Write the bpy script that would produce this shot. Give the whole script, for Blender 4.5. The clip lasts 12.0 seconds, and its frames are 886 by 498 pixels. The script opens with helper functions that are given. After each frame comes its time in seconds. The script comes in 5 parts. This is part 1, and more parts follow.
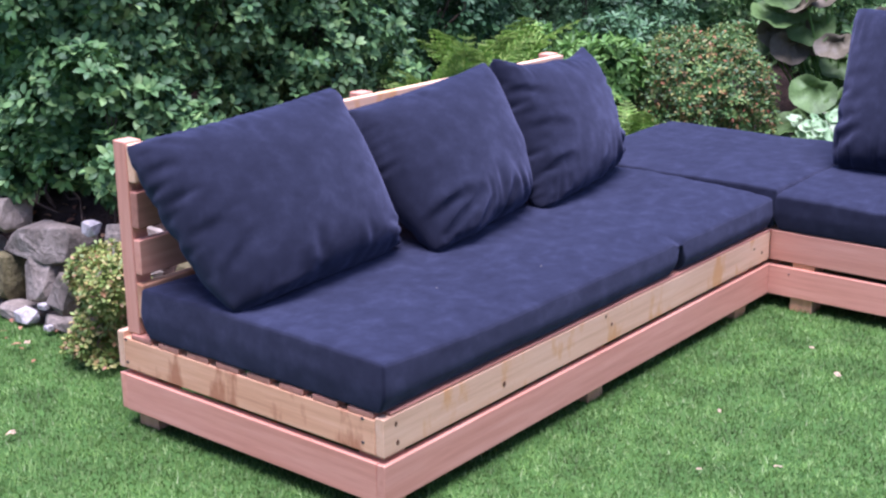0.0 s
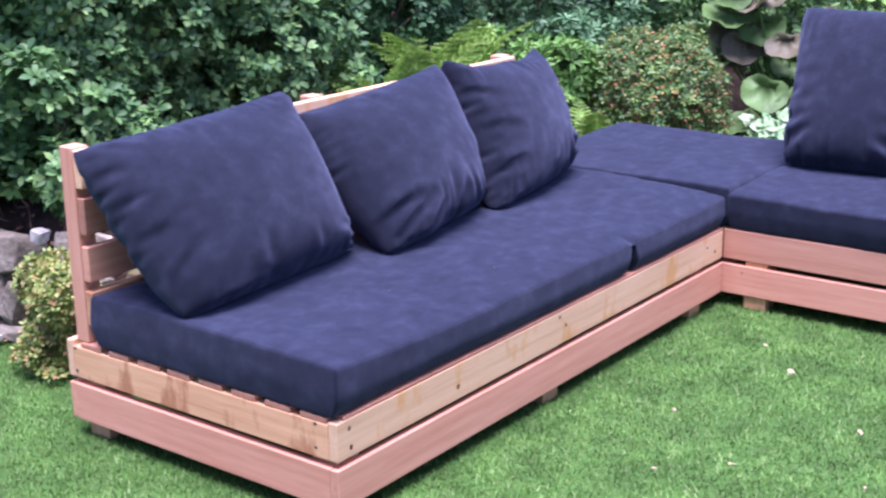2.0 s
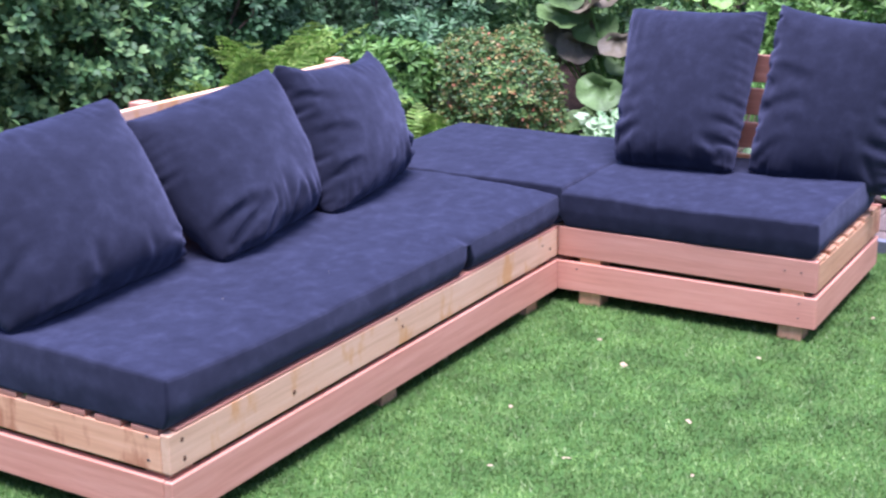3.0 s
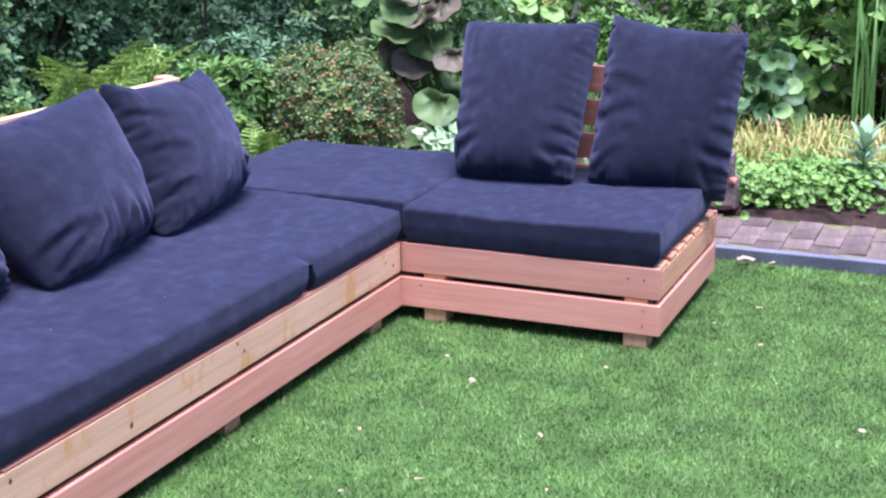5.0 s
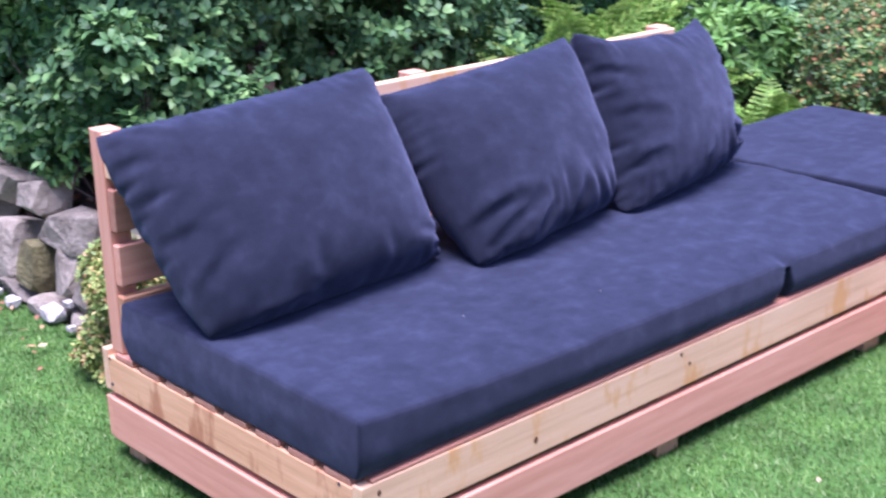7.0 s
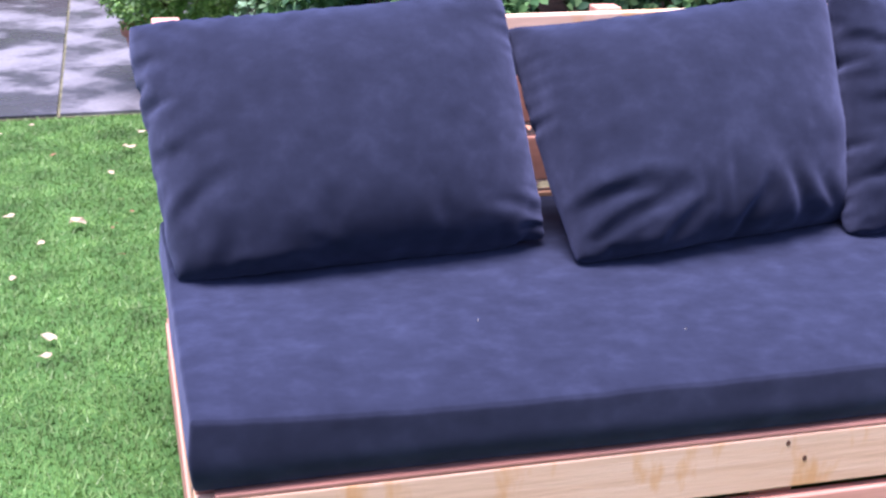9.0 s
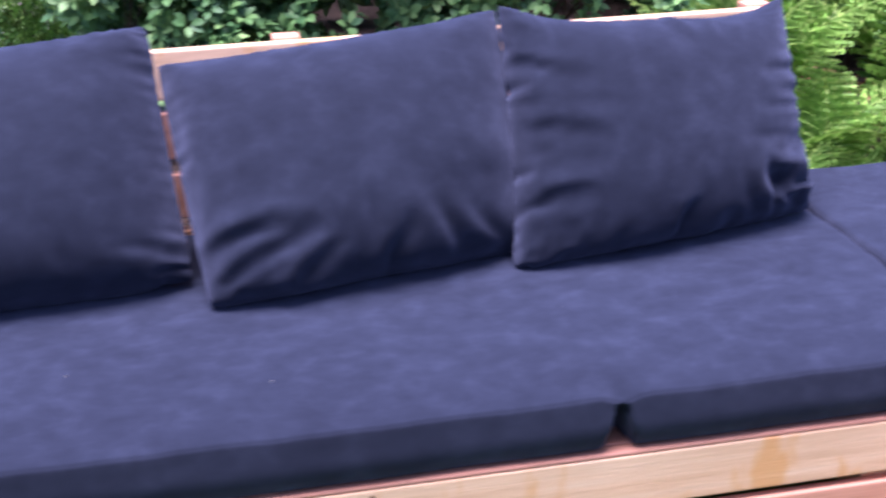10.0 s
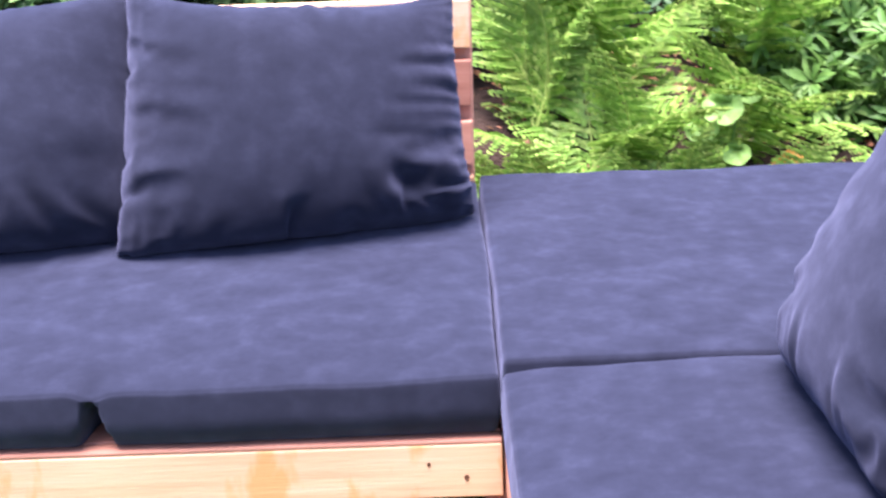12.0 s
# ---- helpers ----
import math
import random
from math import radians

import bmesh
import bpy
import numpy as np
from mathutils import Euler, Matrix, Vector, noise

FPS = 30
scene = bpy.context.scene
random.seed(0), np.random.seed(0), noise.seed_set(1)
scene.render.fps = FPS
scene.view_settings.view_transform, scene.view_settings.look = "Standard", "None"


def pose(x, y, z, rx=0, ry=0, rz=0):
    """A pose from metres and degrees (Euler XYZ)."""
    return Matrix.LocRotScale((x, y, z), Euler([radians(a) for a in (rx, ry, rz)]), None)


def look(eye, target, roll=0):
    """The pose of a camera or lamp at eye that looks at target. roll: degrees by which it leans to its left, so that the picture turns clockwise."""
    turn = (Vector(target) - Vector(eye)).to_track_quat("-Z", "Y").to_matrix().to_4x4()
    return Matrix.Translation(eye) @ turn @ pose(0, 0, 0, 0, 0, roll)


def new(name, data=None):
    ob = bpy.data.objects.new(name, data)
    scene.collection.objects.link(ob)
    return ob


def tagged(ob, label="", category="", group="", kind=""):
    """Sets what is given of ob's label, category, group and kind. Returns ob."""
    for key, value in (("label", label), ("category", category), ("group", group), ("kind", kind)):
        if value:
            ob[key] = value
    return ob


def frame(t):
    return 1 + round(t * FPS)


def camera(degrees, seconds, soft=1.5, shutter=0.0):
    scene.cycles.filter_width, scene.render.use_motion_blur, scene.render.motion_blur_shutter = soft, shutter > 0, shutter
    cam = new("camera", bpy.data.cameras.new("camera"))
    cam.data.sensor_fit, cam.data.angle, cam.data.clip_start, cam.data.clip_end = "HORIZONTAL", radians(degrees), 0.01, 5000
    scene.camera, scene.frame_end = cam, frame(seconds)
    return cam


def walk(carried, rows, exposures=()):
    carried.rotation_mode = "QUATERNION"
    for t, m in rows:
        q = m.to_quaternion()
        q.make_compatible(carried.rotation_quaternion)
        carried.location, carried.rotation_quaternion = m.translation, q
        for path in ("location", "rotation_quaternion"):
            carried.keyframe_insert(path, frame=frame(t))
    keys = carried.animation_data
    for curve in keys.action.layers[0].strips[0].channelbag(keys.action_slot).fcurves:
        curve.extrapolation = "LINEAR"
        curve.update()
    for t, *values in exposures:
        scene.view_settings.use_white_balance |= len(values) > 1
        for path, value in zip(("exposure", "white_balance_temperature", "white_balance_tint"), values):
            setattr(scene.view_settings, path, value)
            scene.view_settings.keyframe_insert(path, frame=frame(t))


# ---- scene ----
cam = camera(37.0, 12.0, soft=2.3, shutter=0.3)
PATH = [
    (0, (-1.918, -1.727, 1.385), (-0.43, -0.517, 0.818), -0.6),
    (0.5, (-1.921, -1.733, 1.382), (-0.438, -0.516, 0.819), -0.5),
    (1, (-1.92, -1.737, 1.384), (-0.443, -0.512, 0.821), -0.4),
    (1.5, (-1.914, -1.726, 1.377), (-0.433, -0.506, 0.816), -0.7),
    (2, (-1.896, -1.734, 1.375), (-0.369, -0.57, 0.814), -0.9),
    (2.5, (-1.881, -1.766, 1.385), (-0.295, -0.687, 0.819), -0.9),
    (3, (-1.871, -1.783, 1.388), (-0.223, -0.8, 0.823), -0.6),
    (3.5, (-1.857, -1.787, 1.381), (-0.152, -0.904, 0.823), -0.6),
    (5.5, (-1.735, -1.73, 1.354), (0.031, -0.961, 0.817), -0.6),
    (6, (-1.541, -1.737, 1.358), (0.105, -0.726, 0.838), -0.8),
    (6.5, (-1.426, -1.672, 1.317), (0.041, -0.447, 0.726), -0.9),
    (7, (-1.236, -1.597, 1.327), (0.037, -0.183, 0.709), -1.4),
    (7.5, (-0.947, -1.574, 1.321), (0.171, -0.029, 0.719), -0.9),
    (9.3, (0.045, -1.581, 1.183), (0.376, 0.259, 0.474), -2.0),
    (9.5, (0.12, -1.604, 1.198), (0.412, 0.253, 0.518), -4.1),
    (10, (0.663, -1.648, 1.264), (1.026, 0.18, 0.538), -1.7),
    (10.5, (0.954, -1.612, 1.263), (1.333, 0.229, 0.579), -3.7),
    (11, (1.253, -1.642, 1.263), (1.511, 0.205, 0.542), -4.4),
    (11.5, (1.538, -1.645, 1.24), (1.767, 0.178, 0.449), -2.2),
    (12, (1.752, -1.676, 1.217), (1.762, 0.183, 0.479), -1.9),
]
EXPOSURES = [(0.0, 2.13, 5450, 40), (1.5, 2.43, 5500, 40), (3.7, 2.38, 5450, 40), (5.5, 2.36, 5450, 38), (7.5, 2.56, 5350, 40), (9.5, 2.58, 5550, 38), (10.0, 2.62, 5600, 36), (10.5, 2.94, 5800, 31), (12.0, 3.25, 6150, 32)]


def view_rows():
    return [(t, look(eye, target, roll)) for t, eye, target, roll in PATH]


walk(cam, view_rows(), EXPOSURES)

# ---- light: a bright overcast sky ----
world = bpy.data.worlds.new("overcast_sky")
scene.world = world
world.use_nodes = True
wn = world.node_tree.nodes
sky = wn.new("ShaderNodeTexSky")
sky.sky_type = "NISHITA"
sky.sun_disc = False
sky.sun_elevation = radians(74)
sky.sun_rotation = radians(205)
sky.air_density, sky.dust_density, sky.ozone_density = 1.0, 1.2, 1.0
wn["Background"].inputs["Strength"].default_value = 0.050
world.node_tree.links.new(sky.outputs["Color"], wn["Background"].inputs["Color"])
sun_data = bpy.data.lights.new("sun", "SUN")
sun_data.energy, sun_data.angle, sun_data.color = 2.55, radians(40), (1.0, 0.97, 0.93)
sun_ob = new("sun", sun_data)
sun_ob.matrix_world = look((-0.8, -0.7, 6.6), (0, 0, 0))


# ---- materials ----
def material(name):
    m = bpy.data.materials.new(name)
    m.use_nodes = True
    nt = m.node_tree
    return m, nt, nt.nodes, nt.links, nt.nodes["Principled BSDF"]


def noise_node(nt, coord, scale, detail=4.0, rough=0.55, stretch=None):
    n = nt.nodes.new("ShaderNodeTexNoise")
    n.inputs["Scale"].default_value = scale
    n.inputs["Detail"].default_value = detail
    n.inputs["Roughness"].default_value = rough
    if stretch:
        mp = nt.nodes.new("ShaderNodeMapping")
        mp.inputs["Scale"].default_value = stretch
        nt.links.new(coord, mp.inputs["Vector"])
        coord = mp.outputs["Vector"]
    nt.links.new(coord, n.inputs["Vector"])
    return n


def ramp_node(nt, fac, stops):
    r = nt.nodes.new("ShaderNodeValToRGB")
    while len(r.color_ramp.elements) < len(stops):
        r.color_ramp.elements.new(0.5)
    for el, (p, c) in zip(r.color_ramp.elements, stops):
        el.position = p
        el.color = (*c, 1)
    nt.links.new(fac, r.inputs["Fac"])
    return r


def mix_node(nt, fac, a, b, mode="MIX"):
    n = nt.nodes.new("ShaderNodeMix")
    n.data_type, n.blend_type = "RGBA", mode
    for sock, v in ((n.inputs["Factor"], fac), (n.inputs["A"], a), (n.inputs["B"], b)):
        if isinstance(v, bpy.types.NodeSocket):
            nt.links.new(v, sock)
        elif isinstance(v, (int, float)):
            sock.default_value = v
        else:
            sock.default_value = (*v, 1)
    return n.outputs["Result"]


def bump_node(nt, height, strength, distance=0.01):
    b = nt.nodes.new("ShaderNodeBump")
    b.inputs["Strength"].default_value = strength
    b.inputs["Distance"].default_value = distance
    nt.links.new(height, b.inputs["Height"])
    return b.outputs["Normal"]


def random_shade(nt, colour, amount, kind="object"):
    """The colour, made lighter or darker from piece to piece."""
    if kind == "object":
        src = nt.nodes.new("ShaderNodeObjectInfo").outputs["Random"]
    else:
        src = nt.nodes.new("ShaderNodeNewGeometry").outputs["Random Per Island"]
    mr = nt.nodes.new("ShaderNodeMapRange")
    mr.inputs["To Min"].default_value, mr.inputs["To Max"].default_value = 1 - amount, 1 + amount
    nt.links.new(src, mr.inputs["Value"])
    h = nt.nodes.new("ShaderNodeHueSaturation")
    nt.links.new(mr.outputs["Result"], h.inputs["Value"])
    nt.links.new(colour, h.inputs["Color"])
    return h.outputs["Color"]


def wood(name, dark, mid, light, stain=None):
    """Planed softwood: grain runs along the piece's own x axis."""
    m, nt, nodes, links, bsdf = material(name)
    co = nodes.new("ShaderNodeTexCoord").outputs["Object"]
    info = nodes.new("ShaderNodeObjectInfo")
    shift = nodes.new("ShaderNodeVectorMath")
    shift.operation = "MULTIPLY_ADD"
    shift.inputs[1].default_value = (1, 1, 1)
    comb = nodes.new("ShaderNodeCombineXYZ")
    mul = nodes.new("ShaderNodeMath")
    mul.operation = "MULTIPLY"
    mul.inputs[1].default_value = 37.0
    links.new(info.outputs["Random"], mul.inputs[0])
    for s in ("X", "Y", "Z"):
        links.new(mul.outputs[0], comb.inputs[s])
    links.new(co, shift.inputs[0])
    links.new(comb.outputs[0], shift.inputs[2])
    v = shift.outputs[0]
    grain = noise_node(nt, v, 1.0, 6, 0.6, (3.0, 55.0, 55.0))
    fine = noise_node(nt, v, 1.0, 3, 0.7, (14.0, 320.0, 320.0))
    broad = noise_node(nt, v, 1.0, 3, 0.5, (2.0, 9.0, 9.0))
    col = ramp_node(nt, grain.outputs["Fac"], ((0.28, dark), (0.5, mid), (0.74, light))).outputs["Color"]
    col = mix_node(nt, 0.35, col, ramp_node(nt, broad.outputs["Fac"], ((0.3, mid), (0.7, light))).outputs["Color"])
    tint = ramp_node(nt, fine.outputs["Fac"], ((0.3, (0.82, 0.8, 0.78)), (0.6, (1, 1, 1)))).outputs["Color"]
    col = mix_node(nt, 0.38, col, tint, "MULTIPLY")
    if stain:
        st = noise_node(nt, v, 1.0, 4, 0.6, (10.0, 4.0, 4.0))
        mask = ramp_node(nt, st.outputs["Fac"], ((0.55, (0, 0, 0)), (0.63, (1, 1, 1)))).outputs["Color"]
        sep = nodes.new("ShaderNodeSeparateColor")
        links.new(mask, sep.inputs["Color"])
        half = nodes.new("ShaderNodeMath")
        half.operation = "MULTIPLY"
        half.inputs[1].default_value = 0.72
        links.new(sep.outputs[0], half.inputs[0])
        col = mix_node(nt, half.outputs[0], col, stain)
    col = random_shade(nt, col, 0.10)
    links.new(col, bsdf.inputs["Base Color"])
    bsdf.inputs["Roughness"].default_value = 0.62
    links.new(bump_node(nt, fine.outputs["Fac"], 0.35, 0.0015), bsdf.inputs["Normal"])
    return m


def suede(name):
    """Dark navy brushed fabric with a mottled nap."""
    m, nt, nodes, links, bsdf = material(name)
    co = nodes.new("ShaderNodeTexCoord").outputs["Object"]
    nap = noise_node(nt, co, 1.0, 6, 0.62, (19.0, 22.0, 22.0))
    cloud = noise_node(nt, co, 3.2, 3, 0.5)
    weave = noise_node(nt, co, 900.0, 2, 0.5)
    a = ramp_node(nt, nap.outputs["Fac"], ((0.25, (0.0052, 0.0066, 0.0130)), (0.52, (0.0069, 0.0086, 0.0165)), (0.80, (0.0098, 0.0120, 0.0220)))).outputs["Color"]
    b = ramp_node(nt, cloud.outputs["Fac"], ((0.35, (0.85, 0.85, 0.87)), (0.65, (1.12, 1.12, 1.10)))).outputs["Color"]
    links.new(mix_node(nt, 1.0, a, b, "MULTIPLY"), bsdf.inputs["Base Color"])
    bsdf.inputs["Roughness"].default_value = 0.9
    bsdf.inputs["Specular IOR Level"].default_value = 0.1
    brushed = ramp_node(nt, nap.outputs["Fac"], ((0.28, (0.12,) * 3), (0.52, (0.165,) * 3), (0.74, (0.235,) * 3)))
    links.new(brushed.outputs["Color"], bsdf.inputs["Sheen Weight"])
    bsdf.inputs["Sheen Roughness"].default_value = 0.62
    bsdf.inputs["Sheen Tint"].default_value = (0.535, 0.575, 0.90, 1)
    links.new(bump_node(nt, weave.outputs["Fac"], 0.25, 0.0008), bsdf.inputs["Normal"])
    return m


def leafy(name, stops, shade=0.35, rough=0.42, spec=0.4, through_light=0.25):
    """Leaves: each one its own shade, with a little light coming through."""
    m, nt, nodes, links, bsdf = material(name)
    isl = nodes.new("ShaderNodeNewGeometry").outputs["Random Per Island"]
    col = ramp_node(nt, isl, stops).outputs["Color"]
    co = nodes.new("ShaderNodeTexCoord").outputs["Object"]
    patch = noise_node(nt, co, 7.0, 3, 0.5)
    fine = noise_node(nt, co, 90.0, 3, 0.6)
    tone = ramp_node(nt, patch.outputs["Fac"], ((0.3, (1 - shade,) * 3), (0.7, (1 + shade,) * 3))).outputs["Color"]
    col = mix_node(nt, 1.0, col, tone, "MULTIPLY")
    tone2 = ramp_node(nt, fine.outputs["Fac"], ((0.3, (0.8,) * 3), (0.7, (1.12,) * 3))).outputs["Color"]
    col = mix_node(nt, 1.0, col, tone2, "MULTIPLY")
    links.new(col, bsdf.inputs["Base Color"])
    bsdf.inputs["Roughness"].default_value = rough
    bsdf.inputs["Specular IOR Level"].default_value = spec
    tr = nodes.new("ShaderNodeBsdfTranslucent")
    links.new(col, tr.inputs["Color"])
    mx = nodes.new("ShaderNodeMixShader")
    mx.inputs[0].default_value = through_light
    links.new(bsdf.outputs[0], mx.inputs[1])
    links.new(tr.outputs[0], mx.inputs[2])
    links.new(mx.outputs[0], nodes["Material Output"].inputs["Surface"])
    return m


def rough_stuff(name, stops, scale, fine_scale, rough=0.85, bump=0.6, depth=0.01, vary=0.0, spec=0.3):
    """Stone, soil, bark: two scales of colour and relief."""
    m, nt, nodes, links, bsdf = material(name)
    co = nodes.new("ShaderNodeTexCoord").outputs["Object"]
    big = noise_node(nt, co, scale, 5, 0.6)
    small = noise_node(nt, co, fine_scale, 4, 0.65)
    col = ramp_node(nt, big.outputs["Fac"], stops).outputs["Color"]
    tone = ramp_node(nt, small.outputs["Fac"], ((0.3, (0.72,) * 3), (0.7, (1.18,) * 3))).outputs["Color"]
    col = mix_node(nt, 1.0, col, tone, "MULTIPLY")
    if vary:
        col = random_shade(nt, col, vary)
    links.new(col, bsdf.inputs["Base Color"])
    bsdf.inputs["Roughness"].default_value = rough
    bsdf.inputs["Specular IOR Level"].default_value = spec
    links.new(bump_node(nt, small.outputs["Fac"], bump, depth), bsdf.inputs["Normal"])
    return m


PINE = wood("pale_pine", (0.60, 0.335, 0.175), (0.75, 0.455, 0.26), (0.82, 0.555, 0.355), stain=(0.66, 0.31, 0.09))
KNOTTY = wood("honey_pine", (0.48, 0.215, 0.100), (0.66, 0.345, 0.175), (0.76, 0.45, 0.255), stain=(0.36, 0.12, 0.05))
PINK = wood("pink_softwood", (0.50, 0.205, 0.120), (0.63, 0.285, 0.180), (0.71, 0.365, 0.245))
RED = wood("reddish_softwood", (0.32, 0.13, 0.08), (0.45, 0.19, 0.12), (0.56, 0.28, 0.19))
SUEDE = suede("navy_suede")
KNOT = rough_stuff("wood_knot", ((0.3, (0.08, 0.03, 0.015)), (0.7, (0.18, 0.08, 0.04))), 60, 200, 0.7)
SCREW = rough_stuff("dark_screw_head", ((0.3, (0.05, 0.04, 0.04)), (0.7, (0.12, 0.10, 0.09))), 80, 300, 0.5)
SOIL = rough_stuff("bark_soil", ((0.3, (0.022, 0.013, 0.009)), (0.55, (0.050, 0.029, 0.020)), (0.8, (0.092, 0.056, 0.040))), 9, 70, 0.95, 1.0, 0.02)
STONE = rough_stuff("grey_stone", ((0.28, (0.135, 0.110, 0.080)), (0.5, (0.225, 0.190, 0.145)), (0.75, (0.35, 0.302, 0.240))), 9, 55, 0.9, 0.9, 0.010, 0.35)
MOSSY = rough_stuff("mossy_stone", ((0.3, (0.07, 0.06, 0.03)), (0.55, (0.16, 0.14, 0.06)), (0.75, (0.30, 0.26, 0.15))), 14, 80, 0.95, 1.0, 0.01)
WHITE = rough_stuff("white_quartz", ((0.3, (0.32, 0.29, 0.26)), (0.6, (0.54, 0.50, 0.46))), 30, 120, 0.8)
PAVER = rough_stuff("worn_clay_paver", ((0.3, (0.070, 0.052, 0.042)), (0.55, (0.125, 0.095, 0.078)), (0.8, (0.185, 0.148, 0.125))), 12, 110, 0.8, 0.7, 0.004, 0.28)
BROWNSTONE = rough_stuff("brown_stone", ((0.3, (0.10, 0.075, 0.062)), (0.55, (0.19, 0.145, 0.125)), (0.8, (0.34, 0.28, 0.25))), 16, 90, 0.9, 0.9, 0.006)
JOINT = rough_stuff("mossy_joint", ((0.3, (0.06, 0.06, 0.03)), (0.6, (0.16, 0.15, 0.07))), 12, 120, 0.95, 0.8, 0.004)
KERB = rough_stuff("blue_grey_edging", ((0.3, (0.085, 0.095, 0.115)), (0.7, (0.16, 0.175, 0.20))), 5, 130, 0.6, 0.2, 0.002)
BARK = rough_stuff("shrub_bark", ((0.3, (0.035, 0.022, 0.016)), (0.7, (0.10, 0.065, 0.045))), 25, 120, 0.9, 0.8, 0.004)
CLAY = rough_stuff("terracotta", ((0.3, (0.33, 0.13, 0.07)), (0.7, (0.48, 0.22, 0.14))), 8, 90, 0.8, 0.3, 0.002)
PETAL = leafy("dry_petal", ((0.0, (0.62, 0.48, 0.30)), (0.5, (0.60, 0.38, 0.20)), (1.0, (0.74, 0.62, 0.46))), 0.1, 0.7, 0.2, 0.2)


def slab_material():
    """Wet concrete slabs: dark puddled patches shine, dry ones are pale."""
    m, nt, nodes, links, bsdf = material("wet_slab")
    co = nodes.new("ShaderNodeTexCoord").outputs["Object"]
    wet = noise_node(nt, co, 1.6, 5, 0.6)
    fine = noise_node(nt, co, 60, 4, 0.6)
    col = ramp_node(nt, wet.outputs["Fac"], ((0.46, (0.042, 0.040, 0.040)), (0.54, (0.13, 0.123, 0.118)), (0.74, (0.22, 0.21, 0.20)))).outputs["Color"]
    tone = ramp_node(nt, fine.outputs["Fac"], ((0.3, (0.8,) * 3), (0.7, (1.15,) * 3))).outputs["Color"]
    links.new(mix_node(nt, 1.0, col, tone, "MULTIPLY"), bsdf.inputs["Base Color"])
    r = ramp_node(nt, wet.outputs["Fac"], ((0.42, (0.25,) * 3), (0.56, (0.55,) * 3)))
    links.new(r.outputs["Color"], bsdf.inputs["Roughness"])
    links.new(bump_node(nt, fine.outputs["Fac"], 0.15, 0.003), bsdf.inputs["Normal"])
    return m


SLAB = slab_material()
TURF = leafy("turf_blade", ((0.0, (0.064, 0.138, 0.024)), (0.35, (0.090, 0.188, 0.034)), (0.7, (0.132, 0.238, 0.056)), (0.95, (0.185, 0.290, 0.090)), (1.0, (0.30, 0.38, 0.17))), 0.50, 0.6, 0.2, 0.3)
TURF_BASE = rough_stuff("turf_backing", ((0.3, (0.036, 0.098, 0.015)), (0.7, (0.066, 0.160, 0.028))), 6, 160, 0.9, 0.8, 0.01)
RHODO = leafy("rhododendron_leaf", ((0.0, (0.036, 0.098, 0.034)), (0.5, (0.088, 0.19, 0.058)), (0.85, (0.16, 0.295, 0.09)), (1.0, (0.25, 0.39, 0.13))), 0.32, 0.5, 0.26, 0.22)
DARKLEAF = leafy("dark_shrub_leaf", ((0.0, (0.030, 0.082, 0.033)), (0.6, (0.066, 0.150, 0.058)), (1.0, (0.115, 0.23, 0.090))), 0.35, 0.5, 0.26, 0.2)
LIME = leafy("fresh_green_leaf", ((0.0, (0.065, 0.16, 0.030)), (0.6, (0.120, 0.255, 0.050)), (1.0, (0.21, 0.36, 0.09))), 0.3, 0.5, 0.25, 0.25)
FERN = leafy("fern_frond", ((0.0, (0.15, 0.31, 0.045)), (0.6, (0.245, 0.415, 0.072)), (1.0, (0.40, 0.54, 0.13))), 0.40, 0.55, 0.3, 0.3)
AZALEA = leafy("azalea_leaf", ((0.0, (0.035, 0.095, 0.024)), (0.45, (0.075, 0.165, 0.038)), (0.78, (0.16, 0.24, 0.06)), (0.90, (0.30, 0.22, 0.07)), (1.0, (0.38, 0.14, 0.07))), 0.3, 0.5, 0.3, 0.2)
SEDUM = leafy("golden_sedum", ((0.0, (0.11, 0.19, 0.035)), (0.5, (0.21, 0.28, 0.06)), (0.8, (0.36, 0.35, 0.10)), (1.0, (0.36, 0.17, 0.08))), 0.25, 0.5, 0.35, 0.2)
BIGLEAF = leafy("ligularia_leaf", ((0.0, (0.060, 0.118, 0.032)), (0.6, (0.095, 0.165, 0.048)), (1.0, (0.16, 0.235, 0.08))), 0.4, 0.55, 0.25, 0.2)
BRONZE = leafy("bronze_leaf", ((0.0, (0.085, 0.075, 0.045)), (1.0, (0.155, 0.135, 0.085))), 0.35, 0.55, 0.25, 0.2)
BRIGHT = leafy("bright_round_leaf", ((0.0, (0.12, 0.27, 0.045)), (1.0, (0.24, 0.42, 0.095))), 0.25, 0.5, 0.3, 0.3)
PALE = leafy("variegated_leaf", ((0.0, (0.20, 0.36, 0.16)), (0.6, (0.32, 0.48, 0.24)), (1.0, (0.60, 0.68, 0.46))), 0.2, 0.5, 0.3, 0.25)
YELLOW = leafy("yellow_flower", ((0.0, (0.30, 0.36, 0.05)), (1.0, (0.55, 0.50, 0.08))), 0.15, 0.6, 0.2, 0.2)
STRAW = leafy("straw_grass", ((0.0, (0.13, 0.22, 0.04)), (0.5, (0.30, 0.34, 0.08)), (0.85, (0.50, 0.45, 0.16)), (1.0, (0.50, 0.26, 0.14))), 0.2, 0.6, 0.3, 0.25)
STRAP = leafy("strap_leaf", ((0.0, (0.07, 0.19, 0.035)), (1.0, (0.17, 0.34, 0.08))), 0.2, 0.5, 0.3, 0.25)
GREYGREEN = leafy("grey_green_leaf", ((0.0, (0.18, 0.33, 0.15)), (1.0, (0.30, 0.46, 0.25))), 0.15, 0.55, 0.25, 0.2)
